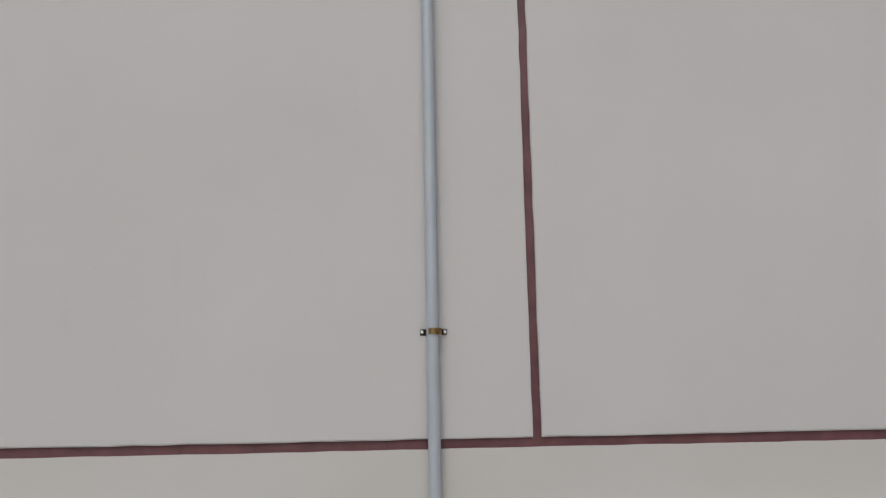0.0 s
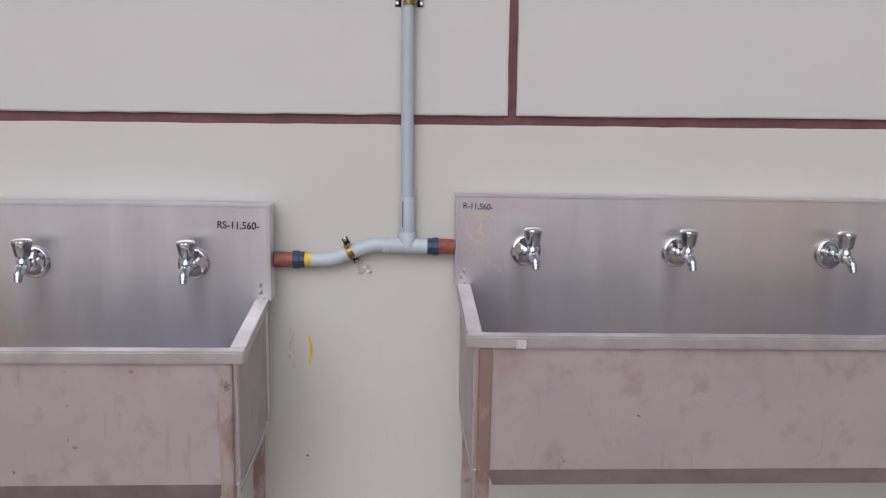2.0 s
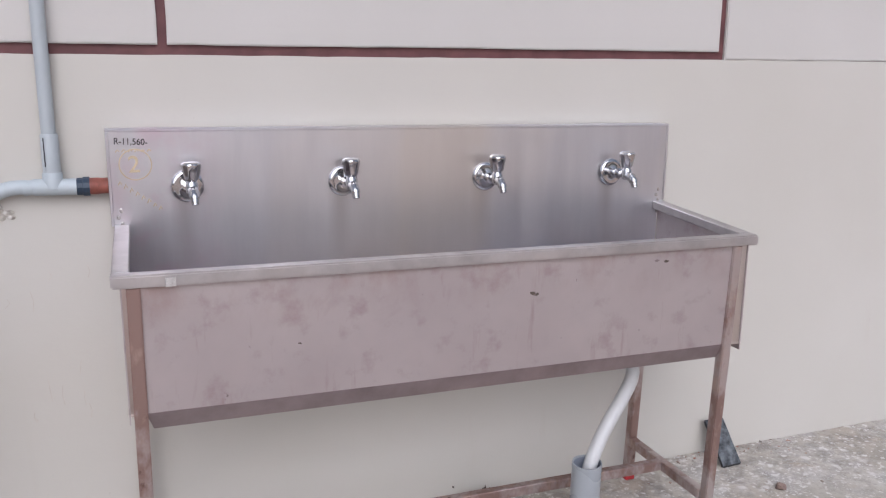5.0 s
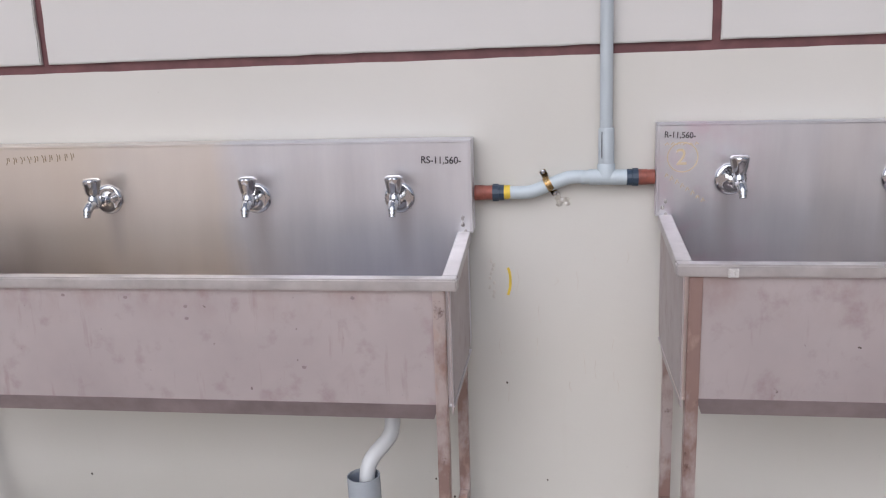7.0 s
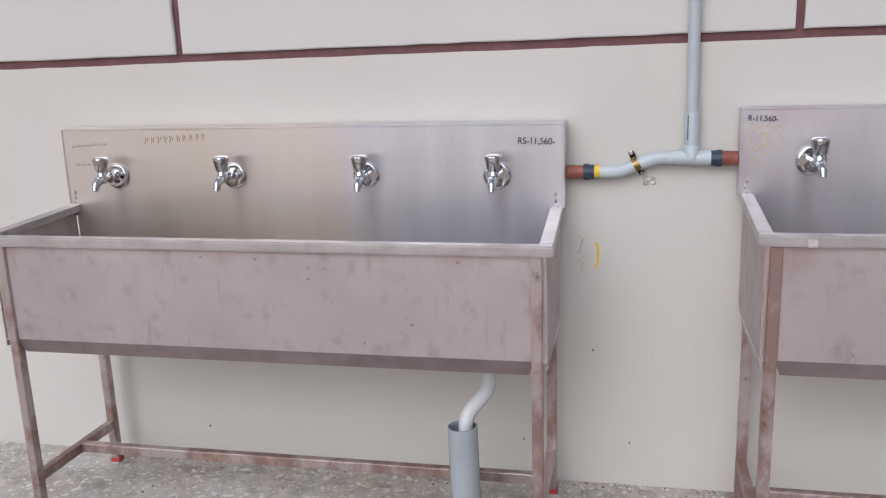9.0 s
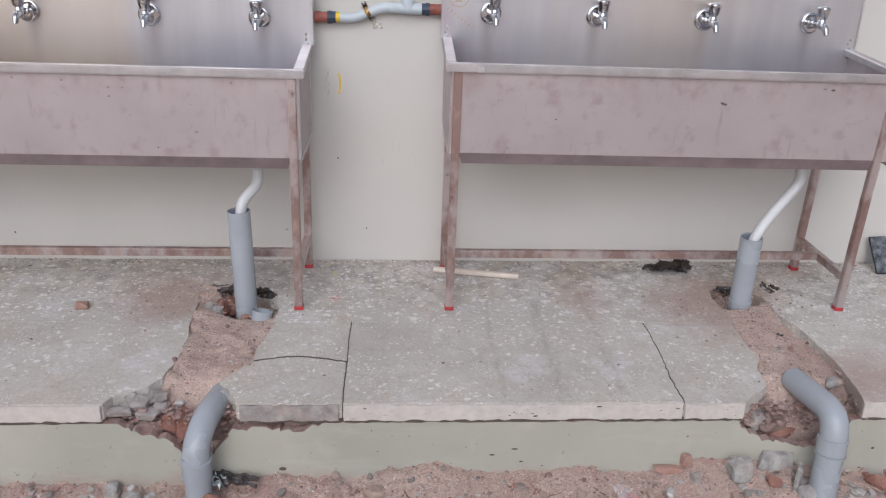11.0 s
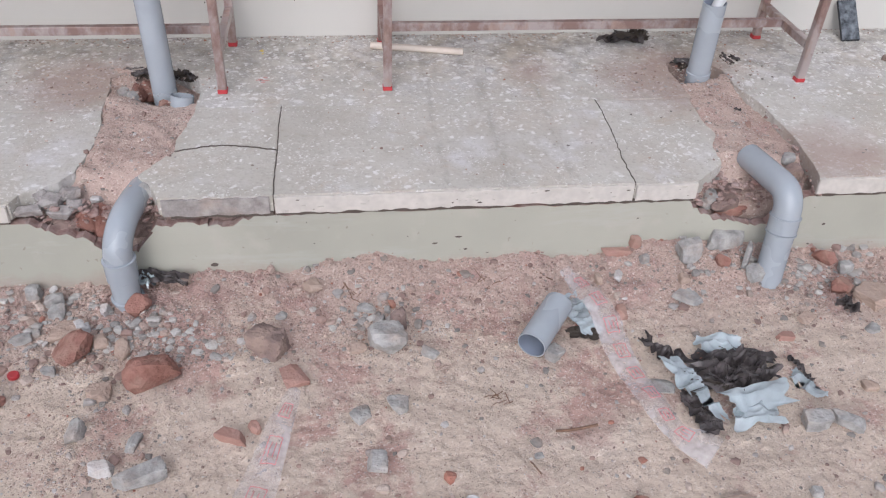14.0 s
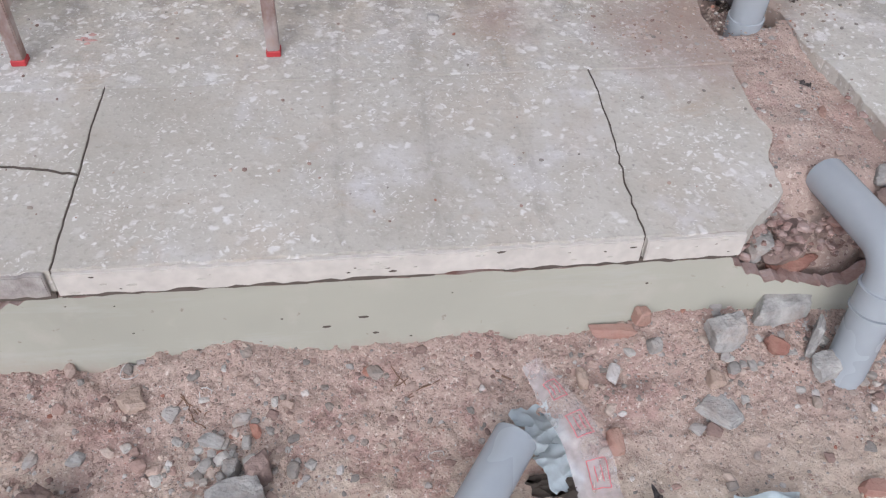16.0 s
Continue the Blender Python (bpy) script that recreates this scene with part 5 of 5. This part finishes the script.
# ---------------- stones, bricks and lumps that can be told apart ----------------
KINDS = {"s": (M_BROKEN, "concrete_fragment", "broken grey concrete fragment at the edge of the earth"), "g": (M_GREY, "stone", "grey broken stone lying on the earth"), "t": (M_TAN, "stone", "tan dusty stone lying on the earth"),
         "l": (M_LATERITE, "stone", "rounded red-brown laterite lump on the earth"), "d": (M_DARKROCK, "stone", "rough brown rock on the earth"),
         "b": (M_BRICK, "brick_fragment", "orange brick fragment on the earth"), "w": (M_LIME, "stone", "pale lime-white stone on the earth")}


def lump(kind, x, y, w, d, h, turn, seed, z=None, tilt=0, cuts=11, sub=3):
    mat, name, label = KINDS[kind]
    bm = rock_bm((w * 0.86, d * 0.86, h * 1.0), seed, 4 if w > 0.05 else 3, cuts, {"b": 0.04, "g": 0.05, "s": 0.08, "w": 0.05, "l": 0.07}.get(kind, 0.09), blocky={"b": 0.58, "g": 0.66, "s": 0.62, "w": 0.66, "l": 0.0, "t": 0.66}.get(kind, 0.74))
    bm.transform(Matrix.Rotation(radians(turn), 4, "Z") @ Matrix.Rotation(radians(tilt), 4, "X"))
    low = min(v.co.z for v in bm.verts)
    for v in bm.verts:
        v.co.z -= low * 0.72
    ob = part(name, bm, mat, None, smooth=False)
    ob.location = (x, y, (gz(x, y) if z is None else z) - 0.002)
    return tagged(ob, label if z is None else label.replace("the earth", "the platform"), "brick" if kind == "b" else "stone", "rubble on the site")


LUMPS = (
    ("l", -0.515, -1.455, 0.115, 0.10, 0.075, 20, 1), ("g", 0.06, -1.375, 0.115, 0.085, 0.065, 10, 2), ("d", -0.25, -1.375, 0.105, 0.09, 0.07, -20, 3),
    ("l", -0.73, -1.36, 0.10, 0.085, 0.06, 40, 4), ("t", -0.64, -1.495, 0.066, 0.055, 0.03, 0, 5), ("g", -0.665, -1.62, 0.045, 0.075, 0.04, -10, 6),
    ("w", -0.585, -1.73, 0.065, 0.035, 0.03, 5, 7), ("g", -0.495, -1.755, 0.115, 0.07, 0.05, 35, 8), ("g", -0.43, -1.905, 0.095, 0.06, 0.04, 15, 9),
    ("b", -0.315, -1.66, 0.085, 0.04, 0.03, -22, 10), ("b", -0.265, -1.635, 0.03, 0.045, 0.025, 30, 11), ("b", -0.182, -1.485, 0.078, 0.10, 0.026, 24, 12),
    ("g", 0.01, -1.755, 0.055, 0.06, 0.025, 0, 13), ("g", -0.02, -1.61, 0.055, 0.05, 0.028, 30, 14), ("g", 0.07, -1.595, 0.055, 0.05, 0.03, -15, 15),
    ("b", 0.07, -1.95, 0.075, 0.06, 0.025, -35, 16), ("g", -0.235, -1.93, 0.045, 0.07, 0.03, 10, 17), ("g", 1.05, -1.725, 0.082, 0.055, 0.04, -8, 18),
    ("g", 1.125, -1.735, 0.08, 0.05, 0.04, -25, 19), ("g", 0.90, -1.255, 0.075, 0.095, 0.016, 42, 20), ("g", 0.925, -1.135, 0.075, 0.065, 0.06, 10, 21),
    ("g", 1.055, -1.085, 0.13, 0.055, 0.06, 6, 22), ("g", 1.115, -1.20, 0.075, 0.05, 0.04, 15, 24), ("b", 0.785, -1.09, 0.045, 0.035, 0.05, 10, 25),
    ("b", 0.74, -1.10, 0.12, 0.035, 0.025, -6, 26), ("b", 0.695, -1.30, 0.038, 0.065, 0.034, 8, 27), ("b", 1.11, -1.425, 0.065, 0.04, 0.02, 0, 28),
    ("l", 1.345, -1.145, 0.065, 0.035, 0.045, -45, 29), ("l", 1.34, -1.255, 0.06, 0.055, 0.045, 10, 30), ("t", 1.43, -1.29, 0.13, 0.11, 0.045, 30, 31),
    ("l", 0.57, -1.905, 0.06, 0.03, 0.02, -10, 32), ("t", 0.775, -1.955, 0.115, 0.085, 0.022, 0, 33), ("l", -0.598, -1.205, 0.065, 0.055, 0.05, 20, 34),
    ("g", 0.478, -1.442, 0.058, 0.05, 0.036, 30, 35), ("d", 0.085, -1.31, 0.05, 0.05, 0.06, 5, 36), ("g", 0.04, -1.30, 0.035, 0.035, 0.03, 0, 37), ("g", 0.16, -1.42, 0.06, 0.03, 0.022, -30, 38),
    ("t", -0.02, -1.385, 0.05, 0.045, 0.02, 0, 39), ("g", 0.005, -1.245, 0.05, 0.025, 0.025, -25, 40), ("t", -0.14, -1.165, 0.05, 0.06, 0.03, 20, 41),
    ("g", -0.22, -1.26, 0.035, 0.03, 0.025, 0, 42), ("l", 1.20, -1.125, 0.035, 0.03, 0.04, 0, 43), ("l", 1.03, -1.15, 0.05, 0.035, 0.03, -30, 44),
    ("g", 0.80, -1.14, 0.03, 0.04, 0.03, 0, 45), ("t", 0.90, -1.21, 0.04, 0.035, 0.03, 0, 46), ("g", -0.80, -1.20, 0.05, 0.04, 0.035, 0, 47), ("g", -0.87, -1.29, 0.06, 0.03, 0.03, 15, 48),
    ("w", -0.73, -1.255, 0.045, 0.05, 0.03, 15, 49), ("t", -0.76, -1.27, 0.105, 0.07, 0.030, 14, 50), ("w", -0.68, -1.20, 0.025, 0.045, 0.04, 0, 51), ("t", -0.61, -1.345, 0.05, 0.07, 0.025, -20, 52),
    ("t", -0.525, -1.39, 0.10, 0.05, 0.012, 0, 53), ("l", -0.89, -1.50, 0.06, 0.05, 0.02, 0, 54), ("t", 0.66, -1.18, 0.025, 0.05, 0.03, 0, 55), ("g", 1.40, -1.18, 0.05, 0.04, 0.04, 0, 56),
    ("t", 1.20, -1.36, 0.06, 0.04, 0.016, 30, 57), ("g", 1.36, -1.42, 0.05, 0.035, 0.018, 20, 58), ("g", 0.96, -1.92, 0.03, 0.03, 0.025, 0, 59), ("b", 1.05, -2.0, 0.06, 0.035, 0.02, -30, 60),
    ("g", 0.375, -1.76, 0.03, 0.02, 0.012, 10, 61), ("g", -0.532, -1.66, 0.03, 0.065, 0.028, -14, 65), ("g", 0.725, -1.57, 0.085, 0.06, 0.010, -12, 66), ("t", 1.24, -1.625, 0.042, 0.045, 0.02, 5, 67), ("w", 0.824, -2.0, 0.030, 0.028, 0.022, 0, 68), ("b", 0.50, -1.99, 0.032, 0.035, 0.022, 30, 69), ("w", 0.718, -1.175, 0.026, 0.045, 0.022, -20, 115), ("g", -0.88, -1.125, 0.045, 0.045, 0.036, 0, 116), ("g", -0.82, -1.15, 0.06, 0.045, 0.03, 25, 117), ("t", -0.672, -1.315, 0.048, 0.06, 0.035, 30, 118), ("g", -0.777, -1.41, 0.043, 0.035, 0.025, 0, 119), ("t", -0.485, -1.12, 0.042, 0.04, 0.035, 10, 120), ("w", -0.80, -1.86, 0.035, 0.03, 0.02, 10, 62), ("t", -0.70, -1.93, 0.04, 0.03, 0.03, 0, 63), ("g", -0.62, -1.95, 0.03, 0.05, 0.02, 0, 64))
for kind, x, y, w, d, h, turn, seed in LUMPS:
    lump(kind, x, y, w, d, h, turn, seed, cuts=7 if kind in "gb" else 12)
# slab leaning on the elbow
lump("g", 1.105, -1.150, 0.022, 0.085, 0.075, -35, 23, tilt=0, cuts=7)
# on the platform and in the trenches
for kind, x, y, w, d, h, turn, seed, z in (
        ("b", -1.159, -0.45, 0.055, 0.045, 0.035, 20, 70, 0.0), ("g", 0.466, -0.325, 0.035, 0.025, 0.018, 0, 71, 0.0), ("d", 1.933, -0.295, 0.035, 0.03, 0.02, 0, 72, 0.0),
        ("l", -0.665, -0.345, 0.055, 0.05, 0.05, 0, 73, -0.065), ("l", -0.70, -0.37, 0.05, 0.05, 0.05, 30, 74, -0.055), ("g", -0.735, -0.40, 0.05, 0.045, 0.04, 30, 75, -0.035),
        ("g", -0.745, -0.46, 0.055, 0.05, 0.04, 0, 76, -0.035), ("g", -0.70, -0.43, 0.045, 0.04, 0.035, 50, 77, -0.035), ("l", -0.60, -0.49, 0.035, 0.03, 0.03, 0, 78, -0.03), ("b", -0.62, -0.60, 0.03, 0.02, 0.02, 0, 79, -0.03),
        ("w", -0.69, -0.87, 0.035, 0.05, 0.02, 20, 80, -0.045), ("w", -0.665, -0.90, 0.04, 0.05, 0.02, -20, 81, -0.05), ("w", -0.71, -0.97, 0.04, 0.03, 0.02, 0, 82, -0.06), ("l", -0.72, -0.90, 0.05, 0.05, 0.04, 0, 83, -0.06),
        ("l", -0.70, -1.01, 0.055, 0.05, 0.10, 0, 84, -0.16), ("l", -0.73, -1.02, 0.05, 0.04, 0.07, 30, 85, -0.12), ("d", -0.60, -1.00, 0.09, 0.05, 0.07, 0, 86, -0.14), ("d", -0.80, -1.015, 0.10, 0.05, 0.05, 0, 87, -0.115),
        ("g", -0.575, -0.975, 0.05, 0.06, 0.06, 0, 88, -0.05), ("d", -0.45, -1.015, 0.16, 0.05, 0.05, 0, 89, -0.11), ("d", -0.36, -1.015, 0.10, 0.05, 0.04, 0, 90, -0.10), ("b", -0.56, -1.01, 0.05, 0.05, 0.05, 0, 91, -0.17),
        ("d", 1.06, -1.01, 0.11, 0.05, 0.035, -5, 92, -0.125), ("g", 1.02, -1.01, 0.05, 0.05, 0.035, 0, 93, -0.10), ("g", 1.00, -1.015, 0.045, 0.05, 0.035, 0, 94, -0.12), ("l", 1.09, -1.015, 0.09, 0.05, 0.03, 0, 95, -0.15),
        ("d", 1.08, -0.99, 0.08, 0.05, 0.03, 10, 96, -0.09), ("g", 1.06, -0.92, 0.05, 0.05, 0.03, 0, 97, -0.07), ("w", 1.045, -0.95, 0.045, 0.035, 0.03, 0, 98, -0.075), ("g", 1.10, -0.86, 0.035, 0.035, 0.025, 0, 99, -0.04), ("d", 1.26, -1.01, 0.07, 0.06, 0.08, 0, 100, -0.13),
        ("d", 1.28, -0.95, 0.06, 0.06, 0.05, 0, 101, -0.07), ("d", 1.23, -0.86, 0.05, 0.04, 0.03, 0, 102, -0.045), ("g", 1.29, -0.90, 0.05, 0.06, 0.04, 0, 103, -0.05), ("b", 1.17, -0.44, 0.03, 0.025, 0.02, 0, 104, -0.02), ("b", 1.235, -0.72, 0.025, 0.05, 0.02, -20, 105, -0.02),
        ("s", -0.815, -1.005, 0.08, 0.06, 0.04, 0, 106, -0.045), ("s", -0.870, -1.04, 0.09, 0.04, 0.028, 10, 107, -0.045), ("s", -0.775, -0.975, 0.06, 0.05, 0.03, 40, 108, -0.035), ("s", -0.79, -1.035, 0.07, 0.045, 0.03, -20, 109, -0.06), ("s", -0.84, -0.995, 0.05, 0.04, 0.025, 60, 110, -0.025), ("s", -0.755, -1.01, 0.05, 0.04, 0.035, 10, 111, -0.055)):
    lump(kind, x, y, w, d, h, turn, seed, z, cuts=8)


# ---------------- gravel and grit: too many to count ----------------
def grit(name, count, place, sizes, seed, label, sub=1, mat=M_GRAVEL):
    rng = random.Random(seed)
    protos = []
    for k in range(14):
        pb = rock_bm((1.15, 1.15, 0.85), seed * 50 + k, sub, 5, 0.03, blocky=0.58)
        pb.verts.ensure_lookup_table()
        protos.append((np.array([v.co[:] for v in pb.verts]), [tuple(v.index for v in f.verts) for f in pb.faces]))
        pb.free()
    vs, fs, n = [], [], 0
    for _ in range(count):
        x, y, z = place(rng)
        s = sizes(rng)
        pv, pf = protos[rng.randrange(14)]
        a = rng.uniform(0, 6.283)
        c, sn = math.cos(a), math.sin(a)
        sx, sy, sz = s * rng.uniform(0.7, 1.3), s * rng.uniform(0.7, 1.3), s * rng.uniform(0.5, 1.0)
        q = pv * (sx, sy, sz)
        q = np.stack([q[:, 0] * c - q[:, 1] * sn + x, q[:, 0] * sn + q[:, 1] * c + y, q[:, 2] + z + sz * 0.22], 1)
        vs.extend(map(tuple, q))
        fs.extend(tuple(i + n for i in f) for f in pf)
        n += len(pv)
    me = bpy.data.meshes.new(name)
    me.from_pydata(vs, [], fs)
    me.materials.append(mat)
    return tagged(new(name, me), label, "gravel", "", "stuff")


CLUSTERS = ((-0.42, -1.36, 0.22, 0.05), (-0.72, -1.24, 0.12, 0.08), (0.04, -1.30, 0.09, 0.07), (1.10, -1.14, 0.16, 0.06), (-0.55, -1.31, 0.10, 0.06), (1.30, -1.22, 0.12, 0.10), (-0.62, -1.70, 0.08, 0.12), (0.55, -1.20, 0.3, 0.08), (-0.95, -1.35, 0.2, 0.12))


def on_ground(rng):
    r = rng.random()
    if r < 0.42:
        cx, cy, sx, sy = rng.choice(CLUSTERS)
        x, y = rng.gauss(cx, sx), rng.gauss(cy, sy)
    elif r < 0.55:
        x, y = rng.uniform(-1.5, 1.9), -1.08 - abs(rng.gauss(0, 0.17))
    else:
        x, y = rng.uniform(-1.5, 1.9), rng.uniform(-2.3, -1.07)
    y = min(y, -1.075)
    return x, y, gz(x, y)


grit("gravel", 4600, on_ground, lambda r: min(0.026, 0.0042 * math.exp(r.gauss(0, 0.75)) + 0.0018), 7, "scattered grey and red broken stones on the earth", 2)
grit("grit", 30000, on_ground, lambda r: 0.0016 + 0.0035 * r.random() ** 2, 8, "fine grit and crumbs of earth")


def on_bank(rng):
    x, y = rng.uniform(-1.5, 1.9), -1.075 - abs(rng.gauss(0, 0.14))
    return x, y, gz(x, y)


grit("earth_crumbs", 22000, on_bank, lambda r: 0.0022 + 0.009 * r.random() ** 3, 12, "crumbs and small clods of dug red earth", 1, M_EARTH)


def in_heaps(rng):
    cx, cy, sx, sy = rng.choice(((-0.40, -1.36, 0.16, 0.022), (-0.70, -1.22, 0.09, 0.05), (-0.74, -1.28, 0.10, 0.04), (0.03, -1.29, 0.07, 0.05), (1.12, -1.16, 0.14, 0.035), (1.36, -1.19, 0.08, 0.05), (-0.58, -1.30, 0.08, 0.04), (-0.9, -1.2, 0.1, 0.05)))
    x, y = rng.gauss(cx, sx), min(-1.085, rng.gauss(cy, sy))
    return x, y, gz(x, y)


grit("stone_rubble", 330, in_heaps, lambda r: min(0.030, 0.0135 * math.exp(r.gauss(0, 0.42))), 17, "heaps of broken grey stones on the earth", 2, M_RUBBLE)


def on_fill(rng):
    if rng.random() < 0.5:
        x, y = rng.uniform(-0.77, -0.50), rng.uniform(-1.0, -0.30)
    else:
        x, y = rng.uniform(1.06, 1.31), rng.uniform(-1.0, -0.30)
    return x, y, fill_height(x, y)


grit("trench_gravel", 2200, on_fill, lambda r: min(0.018, 0.0022 * math.exp(r.gauss(0, 0.7)) + 0.0015), 9, "crumbled stones and earth in the trenches")


def in_gaps(rng):
    """Broken masonry showing in the two gaps of the plinth and along the raw slab edges."""
    r = rng.random()
    if r < 0.36:
        x, z = rng.uniform(-0.85, -0.53), -0.035 - abs(rng.gauss(0, 0.045))
        return x, rng.uniform(-1.045, -1.0), max(-0.14, z)
    if r < 0.44:
        return rng.uniform(-0.53, -0.30), rng.uniform(-1.035, -1.01), rng.uniform(-0.095, -0.06)
    if r < 0.80:
        x, z = rng.uniform(0.95, 1.28), -0.035 - abs(rng.gauss(0, 0.045))
        return x, rng.uniform(-1.045, -0.99), max(-0.13, z)
    edge = rng.choice((L_LEFT[2:], R_LEFT[2:], R_RIGHT[1:], L_LOW))
    k = rng.randrange(len(edge) - 1)
    t = rng.random()
    x = edge[k][0] * (1 - t) + edge[k + 1][0] * t + rng.gauss(0, 0.006)
    y = edge[k][1] * (1 - t) + edge[k + 1][1] * t + rng.gauss(0, 0.006)
    return x, y, -0.02 - 0.025 * max(0.0, (-0.9 - y) / 0.1)


grit("broken_masonry", 620, in_gaps, lambda r: min(0.026, 0.0085 * math.exp(r.gauss(0, 0.5))), 19, "broken brick and mortar showing in the plinth's gaps", 2, M_MASONRY)


def on_slab(rng):
    r = rng.random()
    if r < 0.45:
        x, y = rng.uniform(-1.9, 2.2), -0.004 - abs(rng.gauss(0, 0.035))
    elif r < 0.8:
        cx, cy, s = rng.choice(((-0.66, -0.36, 0.12), (1.2, -0.38, 0.13), (1.0, -0.42, 0.1), (-0.85, -0.35, 0.12), (1.24, -0.3, 0.12)))
        x, y = rng.gauss(cx, s), rng.gauss(cy, s * 0.7)
    else:
        x, y = rng.uniform(-1.9, 2.2), rng.uniform(-1.0, -0.02)
    y = max(-1.03, min(-0.003, y))
    return x, y, 0.0005


grit("platform_crumbs", 5000, on_slab, lambda r: 0.0012 + 0.008 * r.random() ** 4, 10, "crumbs of mortar and earth on the platform")


# ---------------- small leftovers ----------------
b = Vector((-2.340, -0.165, 0.027))
fit = thing("pipe_fitting", "black threaded plastic pipe fitting lying on the platform", "pipe fitting", "", b)
d = Vector((-0.80, -0.42, 0.0)).normalized()
part("socket", sweep([d * -0.036, d * -0.034, d * 0.004, d * 0.006], [0.024, 0.0265, 0.0265, 0.024], 24), M_CASE, fit, "", True)
part("collar", sweep([d * 0.006, d * 0.016], 0.0285, 8), M_CASE, fit)
part("thread", sweep([d * 0.016] + [d * (0.018 + 0.003 * k) for k in range(9)], [0.0215] + [0.0215 + 0.0012 * (k % 2) for k in range(9)], 24, inner=0.016), M_CASE, fit, "", True)


def paint_splash(x, y, r, mat, seed):
    """A thin uneven splash of dried paint on the platform."""
    rng = random.Random(seed)
    for k in range(5):
        bm = rock_bm((r * rng.uniform(0.3, 0.9), r * rng.uniform(0.2, 0.5), 0.0012), seed + k, 2, 6, 0.3)
        part("paint_splash", bm, mat, pavement).location = (x + rng.gauss(0, r * 0.6), y + rng.gauss(0, r * 0.5), 0.0003)


M_SPLASH = plain("faded_red_paint", (0.50, 0.30, 0.27), 0.8, 0, 0.2, 60, 0.1)
paint_splash(-0.290, -0.368, 0.026, M_SPLASH, 501)
paint_splash(-0.312, -0.130, 0.016, M_YELLOW, 511)


def string_loop(x, y, r, turns, seed):
    """A curl of pale string on the earth."""
    rng = random.Random(seed)
    pts = []
    for k in range(turns + 1):
        a = k * 0.7
        px, py = x + r * math.cos(a) * rng.uniform(0.8, 1.2), y + r * 0.8 * math.sin(a) * rng.uniform(0.8, 1.2)
        pts.append(Vector((px, py, gz(px, py) + 0.004)))
    o = pts[0].copy()
    ob = part("string_loop", sweep([p - o for p in curve_points(pts, 4)], 0.0011, 6), M_LIME, None, "", True)
    ob.location = o
    tagged(ob, "curled piece of pale string lying on the earth", "string", "string pieces")


string_loop(-0.147, -1.105, 0.018, 9, 601)
string_loop(-0.900, -1.590, 0.034, 8, 602)
string_loop(0.385, -1.290, 0.014, 7, 603)
string_loop(-0.010, -1.165, 0.012, 5, 604)
